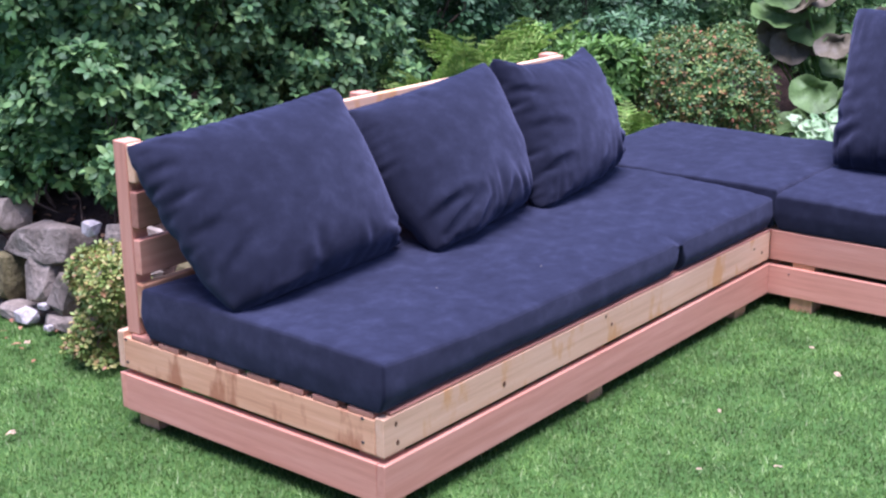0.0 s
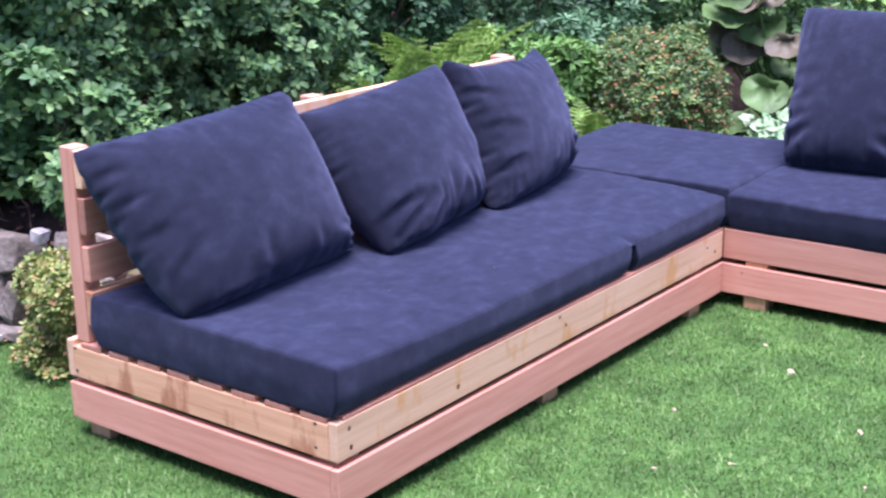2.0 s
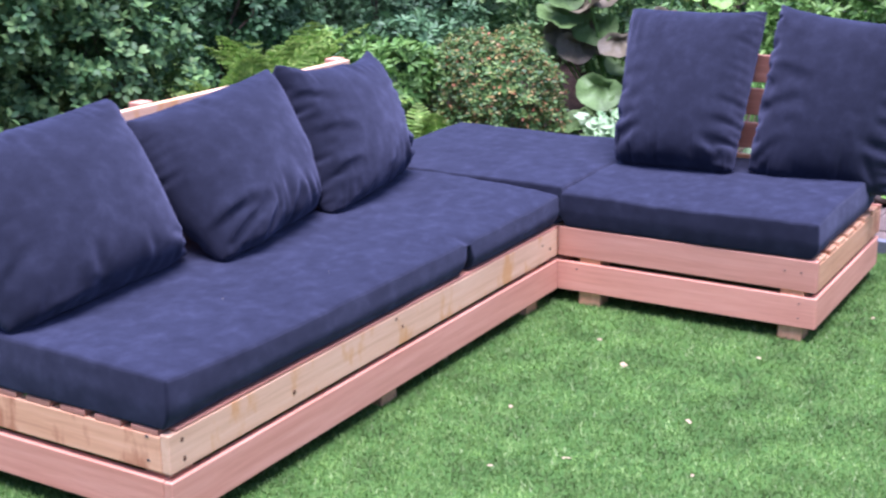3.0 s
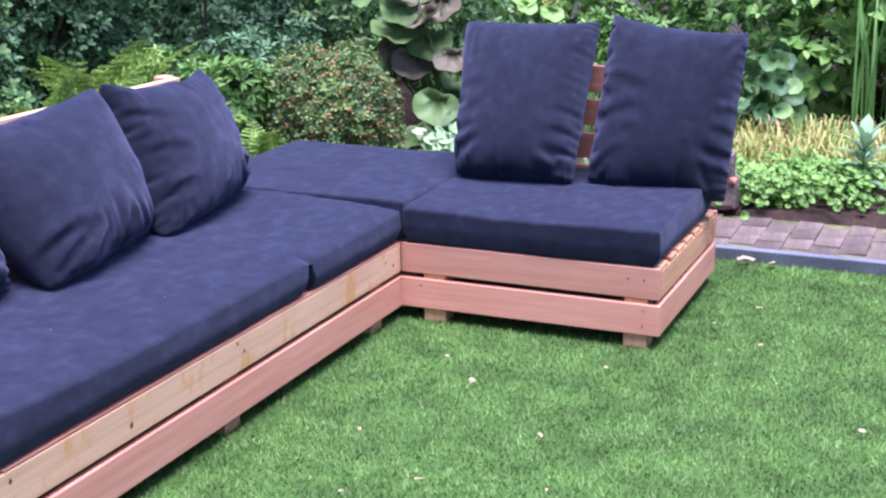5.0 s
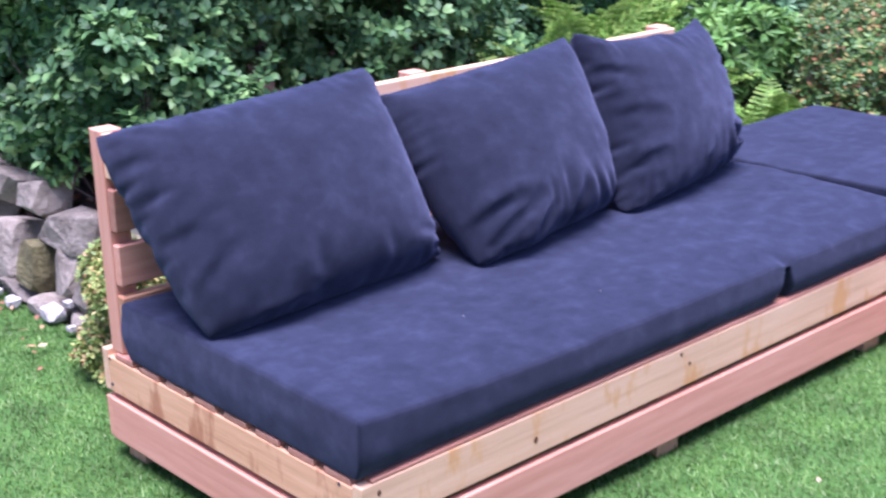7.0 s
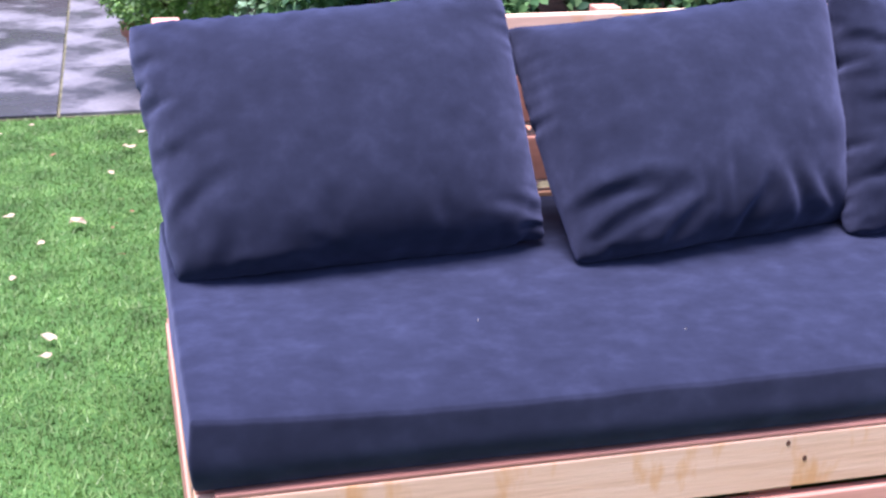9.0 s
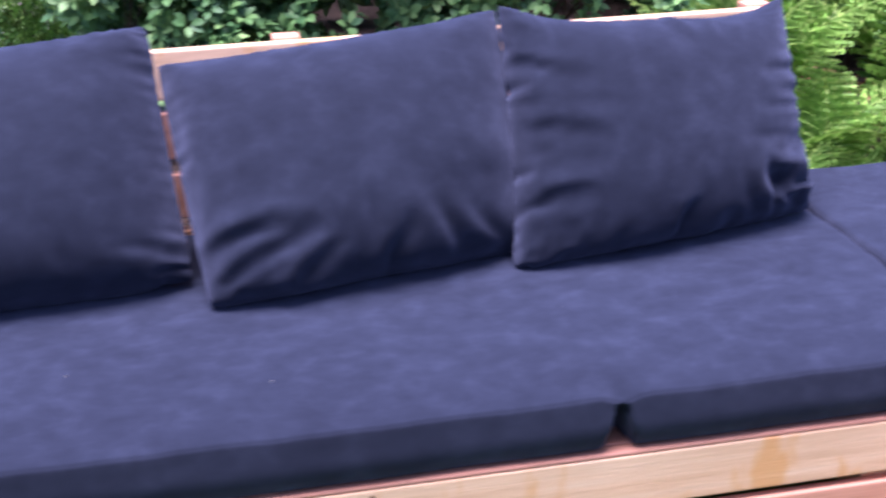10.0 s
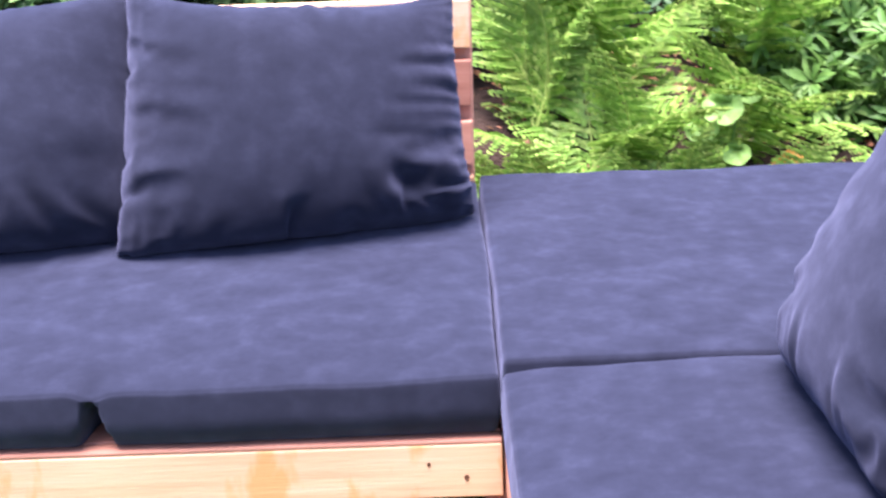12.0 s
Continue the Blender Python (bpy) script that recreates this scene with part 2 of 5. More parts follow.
BOX = leafy("box_leaf", ((0.0, (0.09, 0.20, 0.03)), (0.6, (0.18, 0.34, 0.06)), (1.0, (0.34, 0.50, 0.12))), 0.25, 0.4, 0.45, 0.2)
AUTUMN = leafy("autumn_leaf", ((0.0, (0.62, 0.38, 0.04)), (1.0, (0.55, 0.18, 0.05))), 0.2, 0.5, 0.3, 0.25)
REDSPIKE = leafy("red_flower_spike", ((0.0, (0.45, 0.05, 0.05)), (1.0, (0.55, 0.12, 0.10))), 0.1, 0.6, 0.2, 0.2)


# ---- building helpers ----
def part(name, bm, mat, parent=None, label=""):
    me = bpy.data.meshes.new(name)
    bm.to_mesh(me)
    bm.free()
    me.materials.append(mat)
    ob = new(name, me)
    ob.parent = parent
    if label:
        tagged(ob, label)
    return ob


def soup(name, verts, faces, mat, parent=None, label="", smooth=False):
    """A mesh from arrays: verts (n, 3), faces (m, 3 or 4)."""
    me = bpy.data.meshes.new(name)
    verts = np.asarray(verts, np.float32)
    faces = np.asarray(faces, np.int32)
    k = faces.shape[1]
    me.vertices.add(len(verts))
    me.vertices.foreach_set("co", verts.ravel())
    me.loops.add(faces.size)
    me.loops.foreach_set("vertex_index", faces.ravel())
    me.polygons.add(len(faces))
    me.polygons.foreach_set("loop_start", np.arange(len(faces), dtype=np.int32) * k)
    if smooth:
        me.polygons.foreach_set("use_smooth", np.ones(len(faces), bool))
    me.update(calc_edges=True)
    me.materials.append(mat)
    ob = new(name, me)
    ob.parent = parent
    if label:
        tagged(ob, label)
    return ob


def thing(name, at, label, category, group="", kind=""):
    e = new(name)
    e.location = at
    e.empty_display_size = 0.1
    return tagged(e, label, category, group, kind)


rng = np.random.default_rng(7)


def block(sx, sy, sz, bevel=0.003, jitter=0.0):
    bm = bmesh.new()
    bmesh.ops.create_cube(bm, size=1.0, matrix=Matrix.Diagonal((sx, sy, sz, 1)))
    if jitter:
        for v in bm.verts:
            v.co += Vector(rng.uniform(-jitter, jitter, 3))
    bmesh.ops.bevel(bm, geom=bm.edges[:], offset=bevel, segments=2, affect="EDGES", profile=0.6)
    for f in bm.faces:
        f.smooth = False
    return bm


def board(name, parent, x0, x1, y0, y1, z0, z1, mat, label="", along="x", bevel=0.003):
    """A board between those bounds; its grain runs along the axis given."""
    o = parent.location
    c = Vector(((x0 + x1) / 2, (y0 + y1) / 2, (z0 + z1) / 2)) - o
    sx, sy, sz = x1 - x0, y1 - y0, z1 - z0
    if along == "x":
        ob = part(name, block(sx, sy, sz, bevel, 0.0008), mat, parent, label)
        ob.matrix_local = Matrix.Translation(c)
    elif along == "y":
        ob = part(name, block(sy, sx, sz, bevel, 0.0008), mat, parent, label)
        ob.matrix_local = Matrix.Translation(c) @ pose(0, 0, 0, 0, 0, 90)
    else:
        ob = part(name, block(sz, sy, sx, bevel, 0.0008), mat, parent, label)
        ob.matrix_local = Matrix.Translation(c) @ pose(0, 0, 0, 0, -90, 0)
    return ob


def disc(name, parent, at, normal_axis, radius, mat, label=""):
    """A small flat knot or screw head, just proud of its board."""
    bm = bmesh.new()
    bmesh.ops.create_cone(bm, cap_ends=True, segments=12, radius1=radius, radius2=radius * 0.8, depth=0.0016)
    turn = {"y": pose(0, 0, 0, 90, 0, 0), "x": pose(0, 0, 0, 0, -90, 0), "z": pose(0, 0, 0)}[normal_axis]
    ob = part(name, bm, mat, parent, label)
    ob.matrix_local = Matrix.Translation(Vector(at) - parent.location) @ turn @ Matrix.Diagonal((1.0, 1.35, 1, 1))
    return ob


# ---- ground, lawn, beds ----
H = 0.253
def smooth_step(a, b, x):
    t = np.clip((x - a) / (b - a), 0, 1)
    return t * t * (3 - 2 * t)


def bed_height(x, y):
    """Height of the planted ground round the lawn."""
    raised = smooth_step(0.36, 0.62, x) * smooth_step(1.08, 1.45, y) * (1 - smooth_step(2.2, 2.9, x))
    low = smooth_step(1.05, 1.35, y) * smooth_step(2.0, 2.9, x)
    far = smooth_step(3.42, 3.5, x) * 0.05
    behind = smooth_step(2.72, 2.84, x) * smooth_step(-0.25, 0.1, y) * 0.05
    return 0.33 * raised + 0.16 * low + far + behind


def ground_sheet():
    n = 150
    xs = np.concatenate([np.linspace(-60, -3, 12), np.linspace(-2.5, 7.5, n), np.linspace(8, 60, 12)])
    ys = np.concatenate([np.linspace(-60, -4, 12), np.linspace(-3.5, 6.5, n), np.linspace(7, 60, 12)])
    gx, gy = np.meshgrid(xs, ys, indexing="ij")
    gz = bed_height(gx, gy)
    rough = np.array([noise.noise((a * 6, b * 6, 0.3)) for a, b in zip(gx.ravel(), gy.ravel())]).reshape(gx.shape)
    gz = np.where(gz > 0.01, gz + 0.025 * rough, gz - 0.03)
    v = np.stack([gx, gy, gz], -1).reshape(-1, 3)
    ny = len(ys)
    i, j = np.meshgrid(np.arange(len(xs) - 1), np.arange(ny - 1), indexing="ij")
    a = (i * ny + j).ravel()
    ob = soup("ground", v, np.stack([a, a + ny, a + ny + 1, a + 1], -1), SOIL, smooth=True)
    tagged(ob, "dark bark-mulched garden soil round the lawn", "ground", kind="structure")


ground_sheet()


def lawn():
    """Artificial turf: a backing sheet and a dense pile of short blades."""
    x0, x1, y0, y1 = -4.0, 2.885, -4.0, 3.05
    bm = bmesh.new()
    for a, b, c, d in ((x0, 0.30, y0, y1), (0.30, x1, y0, 1.12)):
        vs = [bm.verts.new(p) for p in ((a, c, 0), (b, c, 0), (b, d, 0), (a, d, 0))]
        bm.faces.new(vs)
    base = part("lawn", bm, TURF_BASE)
    tagged(base, "bright green artificial lawn with short soft pile", "lawn", kind="structure")
    r = np.random.default_rng(11)
    n = 480000
    p = np.stack([r.uniform(-1.1, x1, n), r.uniform(-1.75, y1, n)], -1)
    keep = (p[:, 0] < 0.30) | (p[:, 1] < 1.12)
    keep &= ~((p[:, 0] > 0.12) & (p[:, 0] < 1.8) & (p[:, 1] > 0.14) & (p[:, 1] < 0.8))
    keep &= ~((p[:, 0] > 1.95) & (p[:, 0] < 2.5) & (p[:, 1] > -0.7) & (p[:, 1] < 0.8))
    p = p[keep]
    m = len(p)
    clump = np.array([noise.noise((a * 5, b * 5, 0)) for a, b in p[::8]])
    clump = np.repeat(clump, 8)[:m]
    ang = r.uniform(0, 2 * np.pi, m)
    lean = r.normal(0.008, 0.007, m)
    drift = np.stack([0.006 * clump, 0.006 * clump], -1)
    h = r.uniform(0.006, 0.016, m) * (1 + 0.25 * clump)
    w = r.uniform(0.0012, 0.0022, m)
    side = np.stack([np.cos(ang), np.sin(ang)], -1) * w[:, None]
    fwd = np.stack([-np.sin(ang), np.cos(ang)], -1) * lean[:, None] + drift
    v = np.zeros((m, 3, 3), np.float32)
    v[:, 0, :2], v[:, 1, :2], v[:, 2, :2] = p - side, p + side, p + fwd
    v[:, 2, 2] = h
    f = np.arange(m * 3).reshape(-1, 3)
    ob = soup("turf_pile", v.reshape(-1, 3), f, TURF, base)
    tagged(ob, "short green synthetic grass blades", kind="stuff")


lawn()


# ---- seating ----
def deck_module(name, x0, x1, y0, y1, front, label, feet, backrest):
    """A pallet-style platform: two board courses on each side over feet, slats on top."""
    t = 0.024
    base = thing(name, ((x0 + x1) / 2, (y0 + y1) / 2, 0), label, "sofa base", "pallet sofa bases")
    lo0, lo1, up0, up1 = 0.045, 0.141, 0.157, H
    if front == "y":
        up, low = PINE, PINK
        for z0, z1, m, off in ((lo0, lo1, low, 0.004), (up0, up1, up, 0.0)):
            board("front_board", base, x0 - off, x1, y0 - off, y0 + t - off, z0, z1 - (0.0065 if m is PINE else 0), m, along="x")
            board("back_board", base, x0, x1, y1 - t, y1, z0, z1, m, along="x")
        for z0, z1, m, off in ((lo0, lo1, PINK, 0.004), (up0, H - 0.014, KNOTTY, 0.0)):
            board("side_board", base, x0 - off, x0 + t - off, y0 + t - off + 0.001, y1 - t - 0.001, z0, z1, m, along="y")
            board("side_board", base, x1 - t, x1, y0 + t + 0.001, y1 - t - 0.001, z0, z1, m, along="y")
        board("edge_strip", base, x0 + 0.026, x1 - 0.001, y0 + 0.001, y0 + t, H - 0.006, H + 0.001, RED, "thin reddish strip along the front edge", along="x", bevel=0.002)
        y = y0 + t + 0.006
        while y < y1 - t - 0.07:
            board("deck_slat", base, x0 + 0.001, x1 - 0.001, y, y + 0.075, H - 0.0135, H + 0.001, RED, along="x")
            y += 0.105
    else:
        for z0, z1, m, off in ((lo0, lo1, PINK, 0.004), (up0, up1, PINK, 0.0)):
            board("front_board", base, x0 - off, x0 + t - off, y0 - off, y1, z0, z1, m, along="y")
            board("back_board", base, x1 - t, x1, y0, y1, z0, z1, m, along="y")
        for z0, z1, m, off in ((lo0, lo1, PINK, 0.004), (up0, H - 0.014, KNOTTY, 0.0)):
            board("side_board", base, x0 + t - off + 0.001, x1 - t - 0.001, y0 - off, y0 + t - off, z0, z1, m, along="x")
            board("side_board", base, x0 + t + 0.001, x1 - t - 0.001, y1 - t, y1, z0, z1, m, along="x")
        x = x0 + t + 0.006
        while x < x1 - t - 0.07:
            board("deck_slat", base, x, x + 0.075, y0 + 0.001, y1 - 0.001, H - 0.0135, H + 0.001, KNOTTY, along="y")
            x += 0.105
    for fx, fy in feet:
        board("foot", base, fx - 0.036, fx + 0.036, fy - 0.036, fy + 0.036, 0.0, H - 0.022, KNOTTY, along="z", bevel=0.002)
    slats = ((0.300, 0.390), (0.414, 0.503), (0.532, 0.622), (0.645, 0.738))
    mats = (KNOTTY, PINK, RED, PINE)
    if backrest == "y":
        ya = 0.785
        for px in (x0 + 0.005, x0 + 0.84, x1 - 0.055):
            board("back_post", base, px, px + 0.05, ya + 0.026, ya + 0.071, H + 0.003, 0.743, PINK, along="z")
        for (z0, z1), m in zip(slats, mats):
            board("back_slat", base, x0 + 0.008, x1 - 0.008, ya, ya + 0.025, z0, z1, m, along="x")
    elif backrest == "x":
        xa = 2.548
        for py in (y0 + 0.03, y1 - 0.08):
            board("back_post", base, xa + 0.026, xa + 0.068, py, py + 0.05, H + 0.003, 0.745, PINK, along="z")
        for (z0, z1), m in zip(slats, (KNOTTY, RED, RED, RED)):
            board("back_slat", base, xa, xa + 0.025, y0 + 0.03, y1 - 0.02, z0, z1, m, along="y")
    return base


long_base = deck_module("long_sofa_base", 0.0, 1.838, 0.0, 0.894, "y",
                        "long pale and pink softwood sofa base with slatted backrest",
                        ((0.057, 0.057), (0.866, 0.057), (1.70, 0.057), (0.057, 0.82), (0.866, 0.82), (1.70, 0.82)), "y")
corner_base = deck_module("corner_base", 1.842, 2.612, 0.004, 0.80, "x",
                          "square softwood corner platform under a seat cushion",
                          ((1.91, 0.09), (2.54, 0.09), (1.91, 0.73), (2.54, 0.73)), "")
short_base = deck_module("short_sofa_base", 1.842, 2.618, -0.836, 0.0, "x",
                         "short pallet sofa base of pink softwood boards with slatted backrest",
                         ((1.884, -0.112), (1.884, -0.765), (2.54, -0.112), (2.54, -0.765)), "x")

for kx, kz, kr in ((0.43, 0.190, 0.0055), (0.875, 0.234, 0.004), (0.905, 0.205, 0.004), (0.045, 0.18, 0.005), (0.04, 0.225, 0.005), (1.785, 0.191, 0.004), (1.73, 0.215, 0.003)):
    disc("knot", long_base, (kx, -0.0005, kz), "y", kr, KNOT)
for ky, kz in ((0.86, 0.235), (0.86, 0.175), (0.06, 0.235), (0.06, 0.18)):
    disc("screw_head", long_base, (-0.0005, ky, kz), "x", 0.004, SCREW)
for ky, kz in ((-0.07, 0.12), (-0.79, 0.12), (-0.79, 0.075), (-0.79, 0.215), (-0.74, 0.215)):
    disc("screw_head", short_base, (1.842 - (0.0045 if kz < 0.15 else 0.0005), ky, kz), "x", 0.0022, SCREW)


def seat_cushion(x0, x1, y0, y1, label, top, front, droop, seed=0.0, pinch=None):
    """A foam cushion: seamed upper edges, rounded lower ones, a top that droops towards its front edge.
    front: the side that droops, "y", "x" or "". droop(s): by how much, s metres along that edge."""
    bottom = H + 0.003
    sx, sy, sz = x1 - x0, y1 - y0, top - bottom
    nx, ny, nz = int(sx / 0.016), int(sy / 0.016), 9
    bm = bmesh.new()
    r = 0.007
    grid = {}

    def point(u, v, w):
        p = Vector(((u - 0.5) * sx, (v - 0.5) * sy, (w - 0.5) * sz))
        c = Vector((max(-sx / 2 + r, min(sx / 2 - r, p.x)), max(-sy / 2 + r, min(sy / 2 - r, p.y)), max(-sz / 2 + r, min(sz / 2 - r, p.z))))
        d = p - c
        if d.length > 1e-6:
            p = c + d.normalized() * r
        # the lower edge is rounded under, the sides belly out a little
        under = 0.017 * max(0.0, 1 - w / 0.45) ** 2
        belly = 0.005 * (1 - abs(2 * w - 1))
        q = p + Vector((x0, y0, seed))
        ku = max(0.0, abs(2 * u - 1) - 0.9) / 0.1 * (1 if u > 0.5 else -1)
        kv = max(0.0, abs(2 * v - 1) - 0.9) / 0.1 * (1 if v > 0.5 else -1)
        p.x += ku * (belly - 0.15 * under + 0.004 * noise.noise(q * 5 + Vector((9, 0, 0))))
        p.y += kv * (belly - under + 0.004 * noise.noise(q * 5 + Vector((0, 9, 0))))
        edge = min(min(u, 1 - u) * sx, min(v, 1 - v) * sy)
        low = 0.0025 * math.exp(-edge / 0.02)
        if front == "y":
            low += droop(u * sx) * math.exp(-v * sy / 0.16)
        elif front == "x":
            low += droop(v * sy) * math.exp(-u * sx / 0.16)
        height = sz - low
        p.z = -sz / 2 + (p.z + sz / 2) * height / sz
        p.z += (0.004 * noise.noise(q * 4) + 0.0025 * noise.noise(q * 11)) * w
        # cover puckers along the upper seam
        along = q.x if min(v, 1 - v) * sy < min(u, 1 - u) * sx else q.y
        p.z += 0.0016 * w * math.exp(-edge / 0.02) * noise.noise(Vector((along * 26, seed * 3, 0.5)))
        if pinch is not None:
            # the cover is drawn into an open notch where two foam blocks meet
            dx = abs(p.x + (x0 + x1) / 2 - pinch)
            depth = max(0.0, 1 - v * sy / 0.11)
            k = math.exp(-(dx / (0.004 + 0.016 * (1 - w))) ** 4) * depth * (1 - w ** 6)
            p.y += 0.085 * k
            p.z -= 0.012 * math.exp(-(dx / 0.022) ** 2) * max(0.0, 1 - v * sy / 0.05) * max(0.0, 2 * w - 1)
        return p

    def steps(n, s):
        a = [0, r * 0.35 / s, r * 0.7 / s, r * 1.2 / s]
        inner = [a[-1] + (1 - 2 * a[-1]) * k / n for k in range(1, n)]
        return a + inner + [1 - k for k in reversed(a)]

    us, vs, ws = steps(nx, sx), steps(ny, sy), steps(nz, sz)
    if pinch is not None:
        us = sorted(us + [(pinch + d - x0) / sx for d in (-0.034, -0.025, -0.018, -0.012, -0.006, 0.0005, 0.0065, 0.013, 0.019, 0.026, 0.035)])
        vs = sorted(vs + [d / sy for d in (0.006, 0.02, 0.03, 0.04, 0.05, 0.08, 0.108)])

    def vert(i, j, k):
        key = (i, j, k)
        if key not in grid:
            grid[key] = bm.verts.new(point(us[i], vs[j], ws[k]))
        return grid[key]

    I, J, K = len(us) - 1, len(vs) - 1, len(ws) - 1
    for i in range(I):
        for j in range(J):
            for k, flip in ((0, True), (K, False)):
                q = [vert(i, j, k), vert(i + 1, j, k), vert(i + 1, j + 1, k), vert(i, j + 1, k)]
                bm.faces.new(q[::-1] if flip else q)
    for i in range(I):
        for k in range(K):
            for j, flip in ((0, False), (J, True)):
                q = [vert(i, j, k), vert(i + 1, j, k), vert(i + 1, j, k + 1), vert(i, j, k + 1)]
                bm.faces.new(q[::-1] if flip else q)
    for j in range(J):
        for k in range(K):
            for i, flip in ((0, True), (I, False)):
                q = [vert(i, j, k), vert(i, j + 1, k), vert(i, j + 1, k + 1), vert(i, j, k + 1)]
                bm.faces.new(q[::-1] if flip else q)
    for f in bm.faces:
        f.smooth = True
    ob = part("seat_cushion", bm, SUEDE)
    ob.location = ((x0 + x1) / 2, (y0 + y1) / 2, bottom + sz / 2)
    return tagged(ob, label, "cushion", "seat cushions")


seat_cushion(-0.002, 1.834, -0.004, 0.780, "long navy suede foam seat cushion pinched at its front edge", 0.386, "y",
             lambda s: 0.034 - 0.021 * math.exp(-s / 0.2) - 0.006 * math.exp(-(1.836 - s) / 0.3), seed=1, pinch=1.252)
seat_cushion(1.8425, 2.617, -0.010, 0.803, "square navy suede foam cushion on the corner platform", 0.388, "", None, seed=3)
seat_cushion(1.840, 2.532, -0.832, -0.010, "navy suede foam seat cushion on the short base", 0.384, "x", lambda s: 0.018 + 0.004 * math.sin(s * 3.7), seed=4)


def cushion_form(corners, thick, draw, n, m):
    """The smooth stuffed form between four corners: its front and back panels, on one grid."""
    tl, tr, br, bl = (np.array(p, float) for p in corners)
    ease = lambda c: np.sin(c * np.pi / 2) * 0.4 + c * 0.6
    u = ease(np.linspace(-1, 1, n + 1))[None, :, None]
    v = ease(np.linspace(-1, 1, m + 1))[:, None, None]
    tip = 0.03 * np.maximum(0, (np.abs(u * v) - 0.65) / 0.35) ** 2
    a, b = (u * (1 - tip) + 1) / 2, (v * (1 - tip) + 1) / 2
    flat = (bl * (1 - a) + br * a) * (1 - b) + (tl * (1 - a) + tr * a) * b
    right, upw = tr + br - tl - bl, tl + tr - bl - br
    out = np.cross(right, upw)
    out, right, upw = (q / np.linalg.norm(q) for q in (out, right, upw))
    # seams draw in between the corners
    flat = flat - right * (draw[0] * (1 - v ** 4) * u ** 3) - upw * (np.where(v > 0, draw[1], -0.006) * (1 - u ** 4) * v ** 3)
    bulge = ((1 - u ** 2) * (1 - v ** 2)) ** 0.36 * (1 - 0.16 * v * (1 - u * u))
    return np.stack([flat + out * thick / 2 * bulge, flat - out * thick / 2 * bulge]), u, v, right, upw


def crease(u, v, at_u, at_v, turn, reach, deep):
    """A valley that starts at a place, runs in a direction and fades, with a soft ridge beside it."""
    ca, sa = math.cos(radians(turn)), math.sin(radians(turn))
    l, w = (u - at_u) * ca + (v - at_v) * sa, -(u - at_u) * sa + (v - at_v) * ca
    w = w + 0.05 * np.sin(l * 5 + at_u * 3)
    k = np.clip((l + 0.12) / 0.12, 0, 1) * np.clip(1 - np.maximum(l, 0) / reach, 0, 1) ** 0.8
    wide = 0.03 + 0.035 * np.maximum(l, 0)
    return deep * k * (0.6 * np.exp(-((w - 2.2 * wide) / (1.6 * wide)) ** 2) - np.exp(-(w / wide) ** 2))


